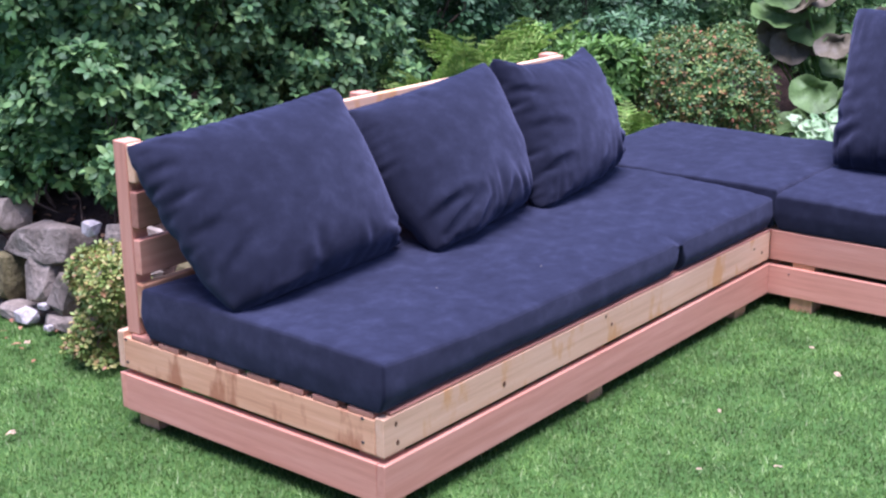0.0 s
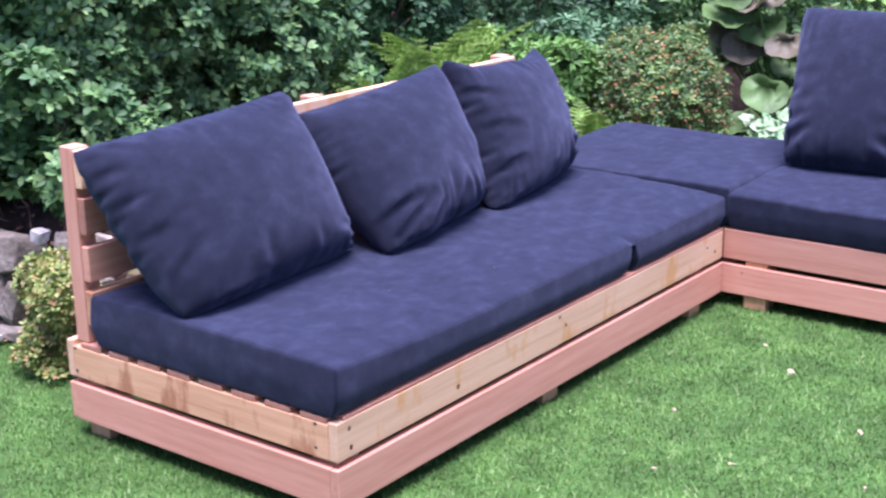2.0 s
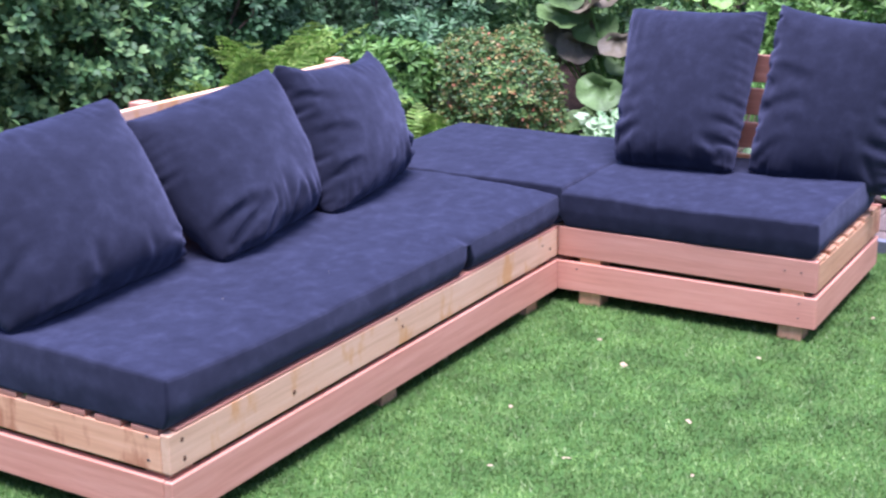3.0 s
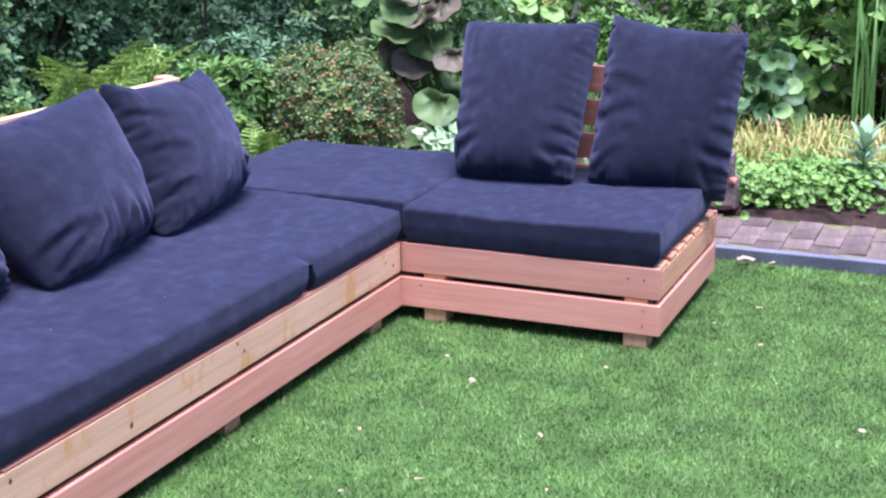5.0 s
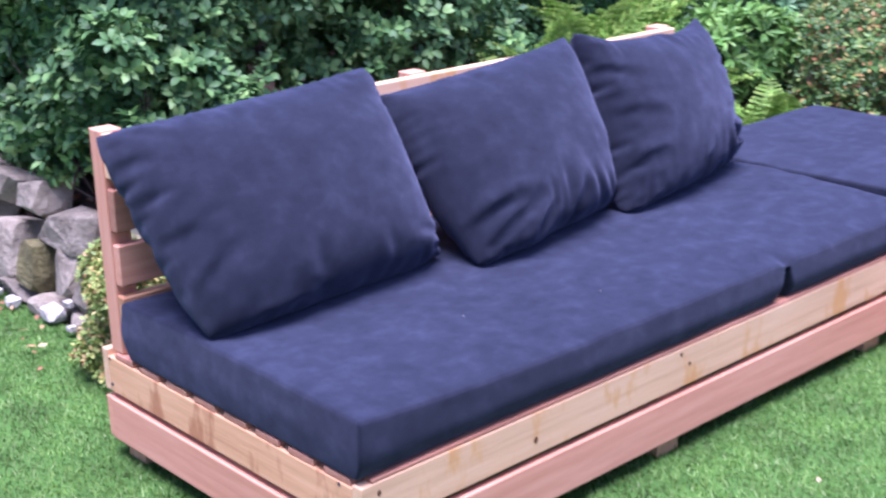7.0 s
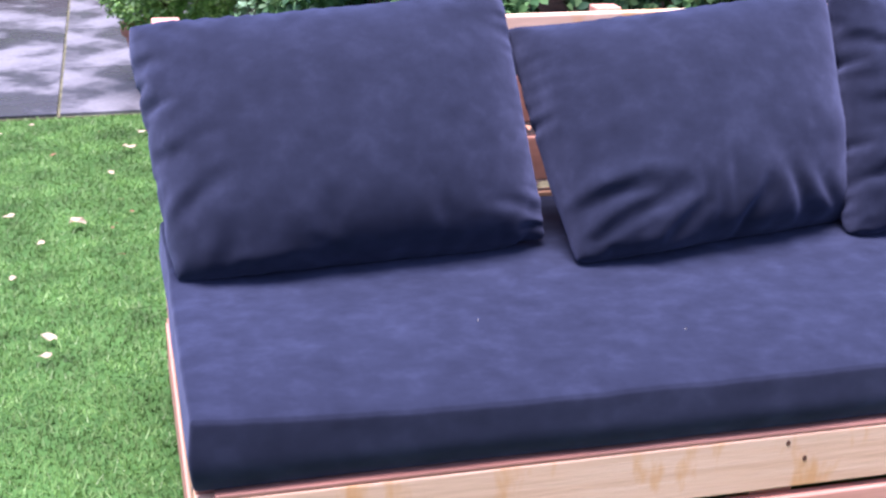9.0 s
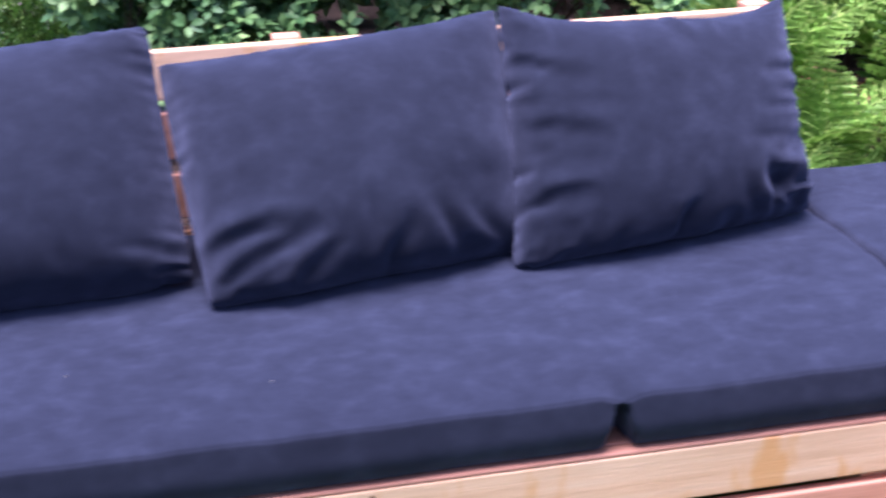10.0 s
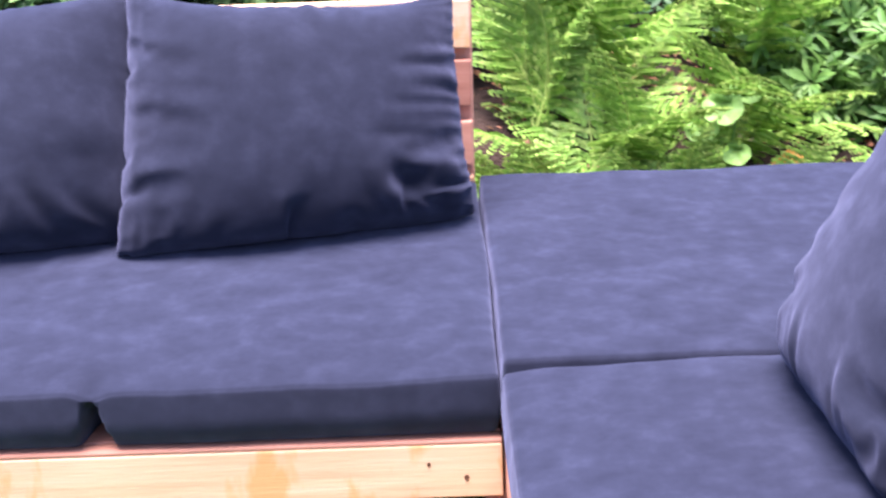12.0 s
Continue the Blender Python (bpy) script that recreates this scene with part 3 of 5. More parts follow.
def ruffle(corners, thick, draw, walls, folds, creases, seed, n=50, m=38, steps=170):
    """The loose cover on that form: cloth with some length to spare, most of it near the seams, which buckles into creases.
    folds: (u, v, reach, across, along) places where more cloth is gathered. walls: (axis, side, place) that it stays on the near side of."""
    form, u, v, right, upw = cushion_form(corners, thick, draw, n, m)
    r = np.random.default_rng(seed)
    eu, ev = 1 - np.abs(u), 1 - np.abs(v)
    front = np.cross(right, upw)
    for row in creases:
        form[0] += front * (crease(u, v, *row) * (1 - u ** 10) * (1 - v ** 10))
    ph = r.uniform(0, 6, 4)
    low = np.where(v < 0, 1.0, 0.55)
    spare_u = 0.018 + 0.150 * low * np.exp(-ev / 0.16) * (0.75 + 0.45 * np.sin(u * 5 + ph[0])) + 0 * u
    spare_v = 0.018 + 0.090 * np.exp(-eu / 0.16) * (0.75 + 0.45 * np.sin(v * 4 + ph[1])) + 0 * v
    for fu, fv, reach, across, along in folds:
        k = np.exp(-(((u - fu) ** 2 + (v - fv) ** 2) / reach ** 2))
        spare_u = spare_u + across * k
        spare_v = spare_v + along * k
    # slack and taut patches
    patch = r.normal(size=(m + 1, n + 1, 1))
    for _ in range(10):
        for ax in (0, 1):
            patch = (np.roll(patch, 1, ax) + patch + np.roll(patch, -1, ax)) / 3
    patch = np.clip(1 + 1.0 * patch / patch.std(), 0.05, 2.6)
    spare_u, spare_v = (spare_u * patch)[None], (spare_v * patch[::-1])[None]
    start = r.normal(0, 0.03, form.shape[:3] + (1,))
    for _ in range(4):
        for ax in (1, 2):
            start = (np.roll(start, 1, ax) + start + np.roll(start, -1, ax)) / 3
    x = form + front * np.array([1, -1])[:, None, None, None] * start

    def lengths(p, q):
        return np.sqrt(((q - p) ** 2).sum(-1, keepdims=True))

    ru = lengths(form[:, :, :-1], form[:, :, 1:]) * (1 + spare_u[:, :, :-1])
    rv = lengths(form[:, :-1], form[:, 1:]) * (1 + spare_v[:, :-1])
    both = 1 + (spare_u + spare_v)[:, :-1, :-1] / 2
    rd = lengths(form[:, :-1, :-1], form[:, 1:, 1:]) * both
    re = lengths(form[:, 1:, :-1], form[:, :-1, 1:]) * both

    def pull(p, q, rest, k):
        d = q - p
        ln = np.sqrt((d * d).sum(-1, keepdims=True)) + 1e-9
        c = d * (0.5 * k * (1 - rest / ln))
        p += c
        q -= c

    rim = np.zeros((1, m + 1, n + 1, 1), bool)
    rim[:, 0], rim[:, -1], rim[:, :, 0], rim[:, :, -1] = True, True, True, True
    hold = np.where(rim, 0.05, 0.004)
    old = x.copy()
    for step in range(steps):
        vel = (x - old) * 0.85
        old = x.copy()
        x += vel
        for _ in range(2):
            for o in (0, 1):
                e = (n - o) // 2 * 2 + o
                pull(x[:, :, o:e:2], x[:, :, o + 1:e + 1:2], ru[:, :, o:e:2], 0.9)
                pull(x[:, :-1, o:e:2], x[:, 1:, o + 1:e + 1:2], rd[:, :, o:e:2], 0.3)
                pull(x[:, 1:, o:e:2], x[:, :-1, o + 1:e + 1:2], re[:, :, o:e:2], 0.3)
                e = (m - o) // 2 * 2 + o
                pull(x[:, o:e:2], x[:, o + 1:e + 1:2], rv[:, o:e:2], 0.9)
            # cloth resists sharp bends
            for ax in (1, 2):
                y = np.swapaxes(x, 1, ax)
                bend = (y[:, :-2] + y[:, 2:]) / 2 - y[:, 1:-1]
                y[:, 1:-1] += 0.06 * bend
            x += hold * (form - x)
            for sl in ((slice(None), 0), (slice(None), -1), (0, slice(None)), (-1, slice(None))):
                s = (x[0][sl] + x[1][sl]) / 2
                x[0][sl] = s
                x[1][sl] = s
            for axis, side, place in walls:
                c = x[..., axis]
                c[:] = np.maximum(c, place) if side > 0 else np.minimum(c, place)
    return x


def pillow(tl, tr, br, bl, thick, walls, label, seed, folds=(), creases=(), draw=(0.006, 0.012)):
    """A stuffed back cushion between its four corners, in a loose creased cover."""
    x = ruffle((tl, tr, br, bl), thick, draw, walls, folds, creases, seed)
    m, n = x.shape[1] - 1, x.shape[2] - 1
    ids = np.arange(2 * (m + 1) * (n + 1)).reshape(2, m + 1, n + 1)
    rim = np.zeros((m + 1, n + 1), bool)
    rim[0], rim[-1], rim[:, 0], rim[:, -1] = True, True, True, True
    ids[1] = np.where(rim, ids[0], ids[1])
    quads = []
    for s in (0, 1):
        q = np.stack([ids[s, :-1, :-1], ids[s, :-1, 1:], ids[s, 1:, 1:], ids[s, 1:, :-1]], -1).reshape(-1, 4)
        quads.append(q if s == 0 else q[:, ::-1])
    quads = np.concatenate(quads)
    used, back = np.unique(quads, return_inverse=True)
    v = x.reshape(-1, 3)[used]
    centre = v.mean(0)
    ob = soup("back_pillow", v - centre, back.reshape(-1, 4), SUEDE, smooth=True)
    ob.location = centre
    sub = ob.modifiers.new("smooth_cloth", "SUBSURF")
    sub.levels = sub.render_levels = 1
    return tagged(ob, label, "pillow", "back pillows")


SEAT, BACK_Y = 0.381, 0.783
pillow((-0.044, 0.755, 0.752), (0.622, 0.705, 0.805), (0.660, 0.505, 0.400), (0.004, 0.458, 0.384), 0.29,
       ((1, -1, BACK_Y), (2, 1, SEAT)), "plump navy suede back pillow slumped against the slats", 1,
       ((-0.8, -0.7, 0.30, 0.03, 0.03), (-0.9, -0.25, 0.25, 0.0, 0.05), (-0.9, 0.85, 0.25, 0.03, 0.03)),
       ((-0.95, -0.62, 35, 0.50, 0.020), (-0.98, -0.20, 20, 0.45, 0.016), (-0.7, -0.98, 75, 0.40, 0.018), (-0.2, -0.98, 100, 0.40, 0.015),
        (0.35, -0.98, 95, 0.45, 0.018), (0.92, -0.85, 140, 0.40, 0.014), (-0.92, 0.92, -50, 0.45, 0.018)))
pillow((0.620, 0.704, 0.735), (1.240, 0.668, 0.802), (1.265, 0.52, 0.392), (0.672, 0.398, 0.384), 0.28,
       ((1, -1, BACK_Y), (2, 1, SEAT)), "navy suede back pillow with a folded lower corner", 2,
       ((-0.75, -0.72, 0.32, 0.02, 0.12), (-0.35, -0.75, 0.35, 0.05, 0.06), (0.45, -0.7, 0.40, 0.07, 0.0), (0.85, 0.0, 0.4, 0.05, 0.0)),
       ((-0.97, -0.62, 2, 0.80, 0.030), (-0.9, -0.88, 24, 0.70, 0.022), (-0.45, -0.98, 50, 0.55, 0.020), (0.0, -0.98, 65, 0.55, 0.020),
        (0.40, -0.98, 100, 0.80, 0.022), (0.72, -0.98, 112, 0.65, 0.020), (-0.3, 0.98, -70, 0.40, 0.020), (-0.6, 0.95, -30, 0.35, 0.016)), draw=(0.006, 0.016))
pillow((1.224, 0.638, 0.818), (1.808, 0.695, 0.784), (1.835, 0.565, 0.395), (1.197, 0.427, 0.384), 0.26,
       ((1, -1, BACK_Y), (2, 1, SEAT)), "navy suede back pillow beside the corner with crumpled end", 3,
       ((0.80, -0.75, 0.35, 0.10, 0.10), (0.85, 0.1, 0.35, 0.02, 0.07), (-0.9, -0.45, 0.25, 0.0, 0.08), (-0.85, 0.2, 0.3, 0.0, 0.05), (0.0, 0.9, 0.3, 0.06, 0.0)),
       ((-0.98, 0.00, -22, 0.50, 0.020), (-0.98, -0.55, -4, 0.40, 0.026), (-0.95, 0.45, -32, 0.36, 0.012), (0.0, 0.98, -75, 0.45, 0.020), (0.25, 0.98, -100, 0.30, 0.014),
        (0.95, -0.72, 165, 0.55, 0.030), (0.80, -0.98, 120, 0.65, 0.028), (0.55, -0.98, 95, 0.40, 0.020), (0.98, -0.30, 200, 0.45, 0.022), (0.98, 0.25, 170, 0.35, 0.016)), draw=(0.018, 0.046))
pillow((2.56, 0.066, 0.878), (2.56, -0.432, 0.888), (2.26, -0.435, 0.390), (2.24, -0.015, 0.390), 0.25,
       ((2, 1, SEAT),), "upright navy suede back pillow on the short seat", 4,
       ((0.8, -0.75, 0.35, 0.06, 0.10), (-0.85, -0.8, 0.3, 0.04, 0.04), (0.9, 0.8, 0.3, 0.05, 0.04)),
       ((0.97, -0.72, 175, 0.60, 0.024), (0.85, -0.97, 130, 0.55, 0.022), (0.97, -0.45, 190, 0.40, 0.016), (0.90, 0.92, 225, 0.45, 0.016), (-0.95, -0.85, 25, 0.50, 0.018), (-0.2, -0.98, 90, 0.30, 0.014)), draw=(0.006, 0.018))
pillow((2.57, -0.464, 0.916), (2.57, -0.930, 0.870), (2.46, -0.900, 0.322), (2.30, -0.462, 0.388), 0.25,
       (), "upright navy suede back pillow hanging over the seat end", 5,
       ((-0.85, 0.1, 0.4, 0.0, 0.06), (0.8, -0.6, 0.4, 0.06, 0.05), (0.9, 0.85, 0.35, 0.06, 0.05)),
       ((-0.97, 0.15, -5, 0.70, 0.020), (-0.95, -0.30, 15, 0.45, 0.016), (-0.92, -0.90, 35, 0.50, 0.018), (0.92, 0.92, 220, 0.55, 0.022),
        (0.97, 0.20, 190, 0.50, 0.016), (0.95, -0.55, 165, 0.60, 0.024), (0.70, -0.97, 115, 0.55, 0.022), (0.20, -0.98, 85, 0.35, 0.014)), draw=(0.006, 0.026))


# ---- planting helpers ----
def unit(a):
    return a / np.maximum(np.linalg.norm(a, axis=-1, keepdims=True), 1e-9)


# leaf outlines: x across, y along, z up
LEAF8 = np.array([(0, 0, 0), (0, 0.36, 0.03), (0, 0.70, 0.02), (0, 1, -0.08), (-0.42, 0.34, 0.10), (-0.40, 0.70, 0.06), (0.42, 0.34, 0.10), (0.40, 0.70, 0.06)])
FACE8 = np.array([(0, 1, 4), (1, 2, 5), (1, 5, 4), (2, 3, 5), (0, 6, 1), (1, 6, 7), (1, 7, 2), (2, 7, 3)])
LEAF4 = np.array([(0, 0, 0), (-0.5, 0.5, 0.10), (0, 1, 0), (0.5, 0.5, 0.10)])
FACE4 = np.array([(0, 2, 1), (0, 3, 2)])


def round_outline(points=16, wave=0.06, cup=0.12, notch=0.30):
    v, f = [(0, 0.12, 0)], []
    for ring, rr in ((0, 0.5), (1, 1.0)):
        for i in range(points):
            a = -math.pi / 2 + 2 * math.pi * (i + 0.5) / points
            d = abs(math.remainder(a + math.pi / 2, 2 * math.pi))
            r = rr * (1 - notch * math.exp(-(d / 0.5) ** 2))
            z = cup * rr * rr + wave * rr * math.sin(a * 5 + 1.3)
            v.append((0.5 * r * math.cos(a), 0.5 + 0.5 * r * math.sin(a), z))
    for i in range(points):
        j = (i + 1) % points
        f.append((0, 1 + i, 1 + j))
        f.append((1 + i, 1 + points + i, 1 + points + j))
        f.append((1 + i, 1 + points + j, 1 + j))
    return np.array(v), np.array(f)


ROUND, FROUND = round_outline()
ROUND_S, FROUND_S = round_outline(8, 0.05, 0.15, 0.2)


def leaf_arrays(tv, tf, pos, fwd, up, length, width):
    """Copies of a leaf outline at each place, as one set of arrays."""
    fwd = unit(fwd)
    side = unit(np.cross(fwd, up))
    up = np.cross(side, fwd)
    n, k = len(pos), len(tv)
    v = (pos[:, None, :] + side[:, None, :] * (tv[None, :, 0:1] * width[:, None, None])
         + fwd[:, None, :] * (tv[None, :, 1:2] * length[:, None, None]) + up[:, None, :] * (tv[None, :, 2:3] * length[:, None, None]))
    f = tf[None] + (np.arange(n) * k)[:, None, None]
    return v.reshape(-1, 3), f.reshape(-1, 3)


def blob_points(spheres, n, r, depth=0.35):
    """Points on the outside of a heap of spheres, with their outward directions."""
    c, rad = np.array([s[:3] for s in spheres]), np.array([s[3] for s in spheres])
    pick = r.choice(len(c), n, p=rad ** 2 / (rad ** 2).sum())
    d = unit(r.normal(size=(n, 3)))
    p = c[pick] + d * (rad[pick] * r.uniform(0.72, 1.06, n))[:, None]
    dist = np.linalg.norm(p[:, None, :] - c[None], axis=-1) / rad[None]
    keep = dist.min(1) > 1 - depth
    return p[keep], d[keep]


def heap(r, x, y, z, n, rad):
    return np.stack([r.uniform(*x, n), r.uniform(*y, n), r.uniform(*z, n), r.uniform(*rad, n)], -1)


def tube(points, r0, r1, sides=6):
    """A tapering stem along points."""
    pts = [Vector(p) for p in points]
    v, f = [], []
    for i, p in enumerate(pts):
        d = (pts[min(i + 1, len(pts) - 1)] - pts[max(i - 1, 0)]).normalized()
        a = d.orthogonal().normalized()
        b = d.cross(a)
        rad = r0 + (r1 - r0) * i / (len(pts) - 1)
        for k in range(sides):
            t = 2 * math.pi * k / sides
            v.append(tuple(p + (a * math.cos(t) + b * math.sin(t)) * rad))
        if i:
            for k in range(sides):
                q, w = (i - 1) * sides, i * sides
                f.append((q + k, q + (k + 1) % sides, w + (k + 1) % sides, w + k))
    return np.array(v), np.array(f)


def join_arrays(items):
    v, f, o = [], [], 0
    for a, b in items:
        v.append(a)
        f.append(b + o)
        o += len(a)
    return np.concatenate(v), np.concatenate(f)


def stems(parent, at, spheres, r, count, thick, name="stem"):
    """Forking woody stems from the foot of a shrub into its crown."""
    got = []
    for i in r.permutation(len(spheres))[:count]:
        c = Vector(spheres[i][:3])
        foot = Vector(at) + Vector((r.uniform(-0.15, 0.15), r.uniform(-0.12, 0.12), -0.03))
        foot.x = foot.x * 0.35 + c.x * 0.65
        foot.y = foot.y * 0.5 + c.y * 0.5
        mid = foot.lerp(c, 0.5) + Vector(r.normal(0, 0.05, 3))
        got.append(tube([foot, foot.lerp(mid, 0.5) + Vector(r.normal(0, 0.02, 3)), mid, mid.lerp(c, 0.6) + Vector(r.normal(0, 0.03, 3)), c], thick, thick * 0.3))
        for _ in range(2):
            e = c + Vector(r.normal(0, 1, 3)).normalized() * spheres[i][3] * 0.8
            got.append(tube([mid, mid.lerp(e, 0.55) + Vector(r.normal(0, 0.03, 3)), e], thick * 0.5, thick * 0.2, 5))
    v, f = join_arrays(got)
    return tagged(soup(name, v - np.array(parent.location), f, BARK, parent, smooth=True), kind="stuff")


def rosettes(p, d, r, leaves, length, width, spread=(0.15, 0.75), up_pull=0.6):
    """Whorls of leaves round each shoot."""
    n = len(p)
    axis = unit(d + np.array([0, 0, up_pull]) + r.normal(0, 0.25, (n, 3)))
    ref = unit(np.cross(axis, r.normal(size=(n, 3))))
    other = np.cross(axis, ref)
    P, Fw, U, L = [], [], [], []
    for k in range(leaves):
        a = 2 * np.pi * k / leaves * 1.0 + r.uniform(0, 0.7, n)
        radial = ref * np.cos(a)[:, None] + other * np.sin(a)[:, None]
        e = r.uniform(*spread, n)[:, None]
        P.append(p + radial * 0.006)
        Fw.append(radial * np.cos(e) + axis * np.sin(e))
        U.append(axis * np.cos(e) - radial * np.sin(e))
        L.append(r.uniform(*length, n))
    P, Fw, U, L = (np.concatenate(q) for q in (P, Fw, U, L))
    return P, Fw, U, L, L * r.uniform(*width, len(L))


def shrub(name, label, at, spheres, seed, shoots, leaves, length, width, mat, outline=8, depth=0.35, stem_count=10, stem_thick=0.010, spread=(0.15, 0.75), category="shrub"):
    r = np.random.default_rng(seed)
    e = thing(name, at, label, category)
    p, d = blob_points(spheres, shoots, r, depth)
    low = bed_height(p[:, 0], p[:, 1]) + 0.03
    ok = p[:, 2] > low
    p, d = p[ok], d[ok]
    tv, tf = (LEAF8, FACE8) if outline == 8 else (LEAF4, FACE4) if outline == 4 else (ROUND_S, FROUND_S)
    v, f = leaf_arrays(tv, tf, *rosettes(p, d, r, leaves, length, width, spread))
    crown = soup("crown", v - np.array(at), f, mat, e)
    tagged(crown, kind="stuff")
    if stem_count:
        stems(e, at, spheres, r, stem_count, stem_thick)
    return e


# ---- shrubs behind the seating ----
g = np.random.default_rng(21)
s = np.concatenate([heap(g, (0.50, 2.0), (1.66, 1.90), (0.55, 1.35), 85, (0.09, 0.16)),
                    heap(g, (0.46, 0.75), (1.62, 2.6), (0.74, 1.40), 34, (0.10, 0.17)),
                    heap(g, (0.6, 2.1), (2.0, 2.6), (0.7, 1.5), 26, (0.16, 0.26))])
shrub("rhododendron", "large glossy green rhododendron with whorled leaves above the stone wall", (0.95, 1.9, 0.36), s, 31, 12500, 6, (0.028, 0.044), (0.52, 0.64), RHODO, stem_count=16, stem_thick=0.007)
s = np.concatenate([heap(g, (0.42, 0.66), (1.42, 1.75), (0.46, 0.80), 12, (0.05, 0.10)), heap(g, (0.52, 0.66), (1.95, 2.9), (0.60, 0.80), 18, (0.05, 0.09)), heap(g, (0.60, 0.95), (1.55, 2.5), (0.42, 0.75), 34, (0.07, 0.12)), heap(g, (0.50, 0.85), (2.35, 3.2), (0.40, 0.95), 34, (0.09, 0.14)), heap(g, (0.47, 0.64), (1.75, 2.9), (0.38, 0.56), 36, (0.06, 0.10))])
shrub("rhododendron", "low green rhododendron shoots hanging over the stone wall", (0.5, 1.55, 0.34), s, 32, 6400, 6, (0.030, 0.046), (0.52, 0.64), RHODO, stem_count=8, stem_thick=0.005)
s = heap(g, (2.1, 3.5), (1.98, 2.6), (0.35, 1.35), 64, (0.13, 0.24))
shrub("evergreen_shrub", "dense dark green evergreen shrub behind the ferns", (2.8, 2.4, 0.2), s, 33, 7500, 6, (0.030, 0.046), (0.40, 0.52), DARKLEAF, stem_count=16)
s = heap(g, (3.4, 5.2), (1.7, 2.9), (0.2, 1.25), 46, (0.16, 0.30))
shrub("evergreen_shrub", "dense dark green evergreen shrub in the border", (4.2, 2.2, 0.1), s, 34, 3600, 6, (0.035, 0.060), (0.34, 0.44), DARKLEAF, stem_count=12)
s = heap(g, (2.90, 3.25), (1.38, 1.80), (0.22, 0.56), 16, (0.08, 0.14))
shrub("pieris", "fresh green lance-leaved shrub beside the azalea", (3.0, 1.6, 0.16), s, 35, 620, 8, (0.050, 0.085), (0.24, 0.30), LIME, stem_count=10, stem_thick=0.006)
s = heap(g, (2.66, 2.95), (1.38, 1.70), (0.22, 0.46), 10, (0.07, 0.12))
shrub("pieris", "green lance-leaved shrub behind the corner seat", (2.8, 1.55, 0.16), s, 36, 330, 8, (0.045, 0.075), (0.26, 0.34), LIME, stem_count=8, stem_thick=0.006)
azalea = np.stack([3.42 + 0.23 * np.cos(np.linspace(0, 25, 40)) * np.sqrt(np.linspace(0.05, 1, 40)),
                   1.12 + 0.27 * np.sin(np.linspace(0, 25, 40)) * np.sqrt(np.linspace(0.05, 1, 40)),
                   0.54 - 0.26 * np.linspace(0, 1, 40) + g.uniform(-0.05, 0.05, 40), g.uniform(0.08, 0.15, 40)], -1)
shrub("azalea", "rounded clipped azalea with small green and russet leaves", (3.42, 1.06, 0.08), azalea, 37, 6000, 5, (0.018, 0.030), (0.42, 0.55), AZALEA, 4, 0.3, 14, 0.006)
s = np.concatenate([heap(g, (0.21, 0.32), (1.19, 1.38), (0.06, 0.30), 22, (0.04, 0.07)), heap(g, (0.17, 0.30), (1.18, 1.34), (0.01, 0.12), 16, (0.04, 0.055))])
shrub("golden_sedum", "low golden-green sedum cushion spilling over the stones", (0.2, 1.25, 0.0), s, 38, 3000, 6, (0.012, 0.020), (0.5, 0.65), SEDUM, 4, 0.3, 2, 0.003, category="ground cover")

s = heap(g, (4.2, 5.2), (0.7, 1.75), (0.12, 0.85), 40, (0.12, 0.22))
shrub("border_shrub", "leafy mid-green shrub behind the ligularia", (4.7, 1.2, 0.05), s, 39, 2600, 6, (0.035, 0.06), (0.38, 0.5), RHODO, stem_count=10)
s = heap(g, (3.2, 4.2), (1.5, 1.9), (0.15, 0.75), 34, (0.10, 0.18))
shrub("evergreen_shrub", "dark evergreen shrub close behind the azalea", (3.7, 1.7, 0.1), s, 40, 2400, 6, (0.03, 0.05), (0.34, 0.44), DARKLEAF, stem_count=10)

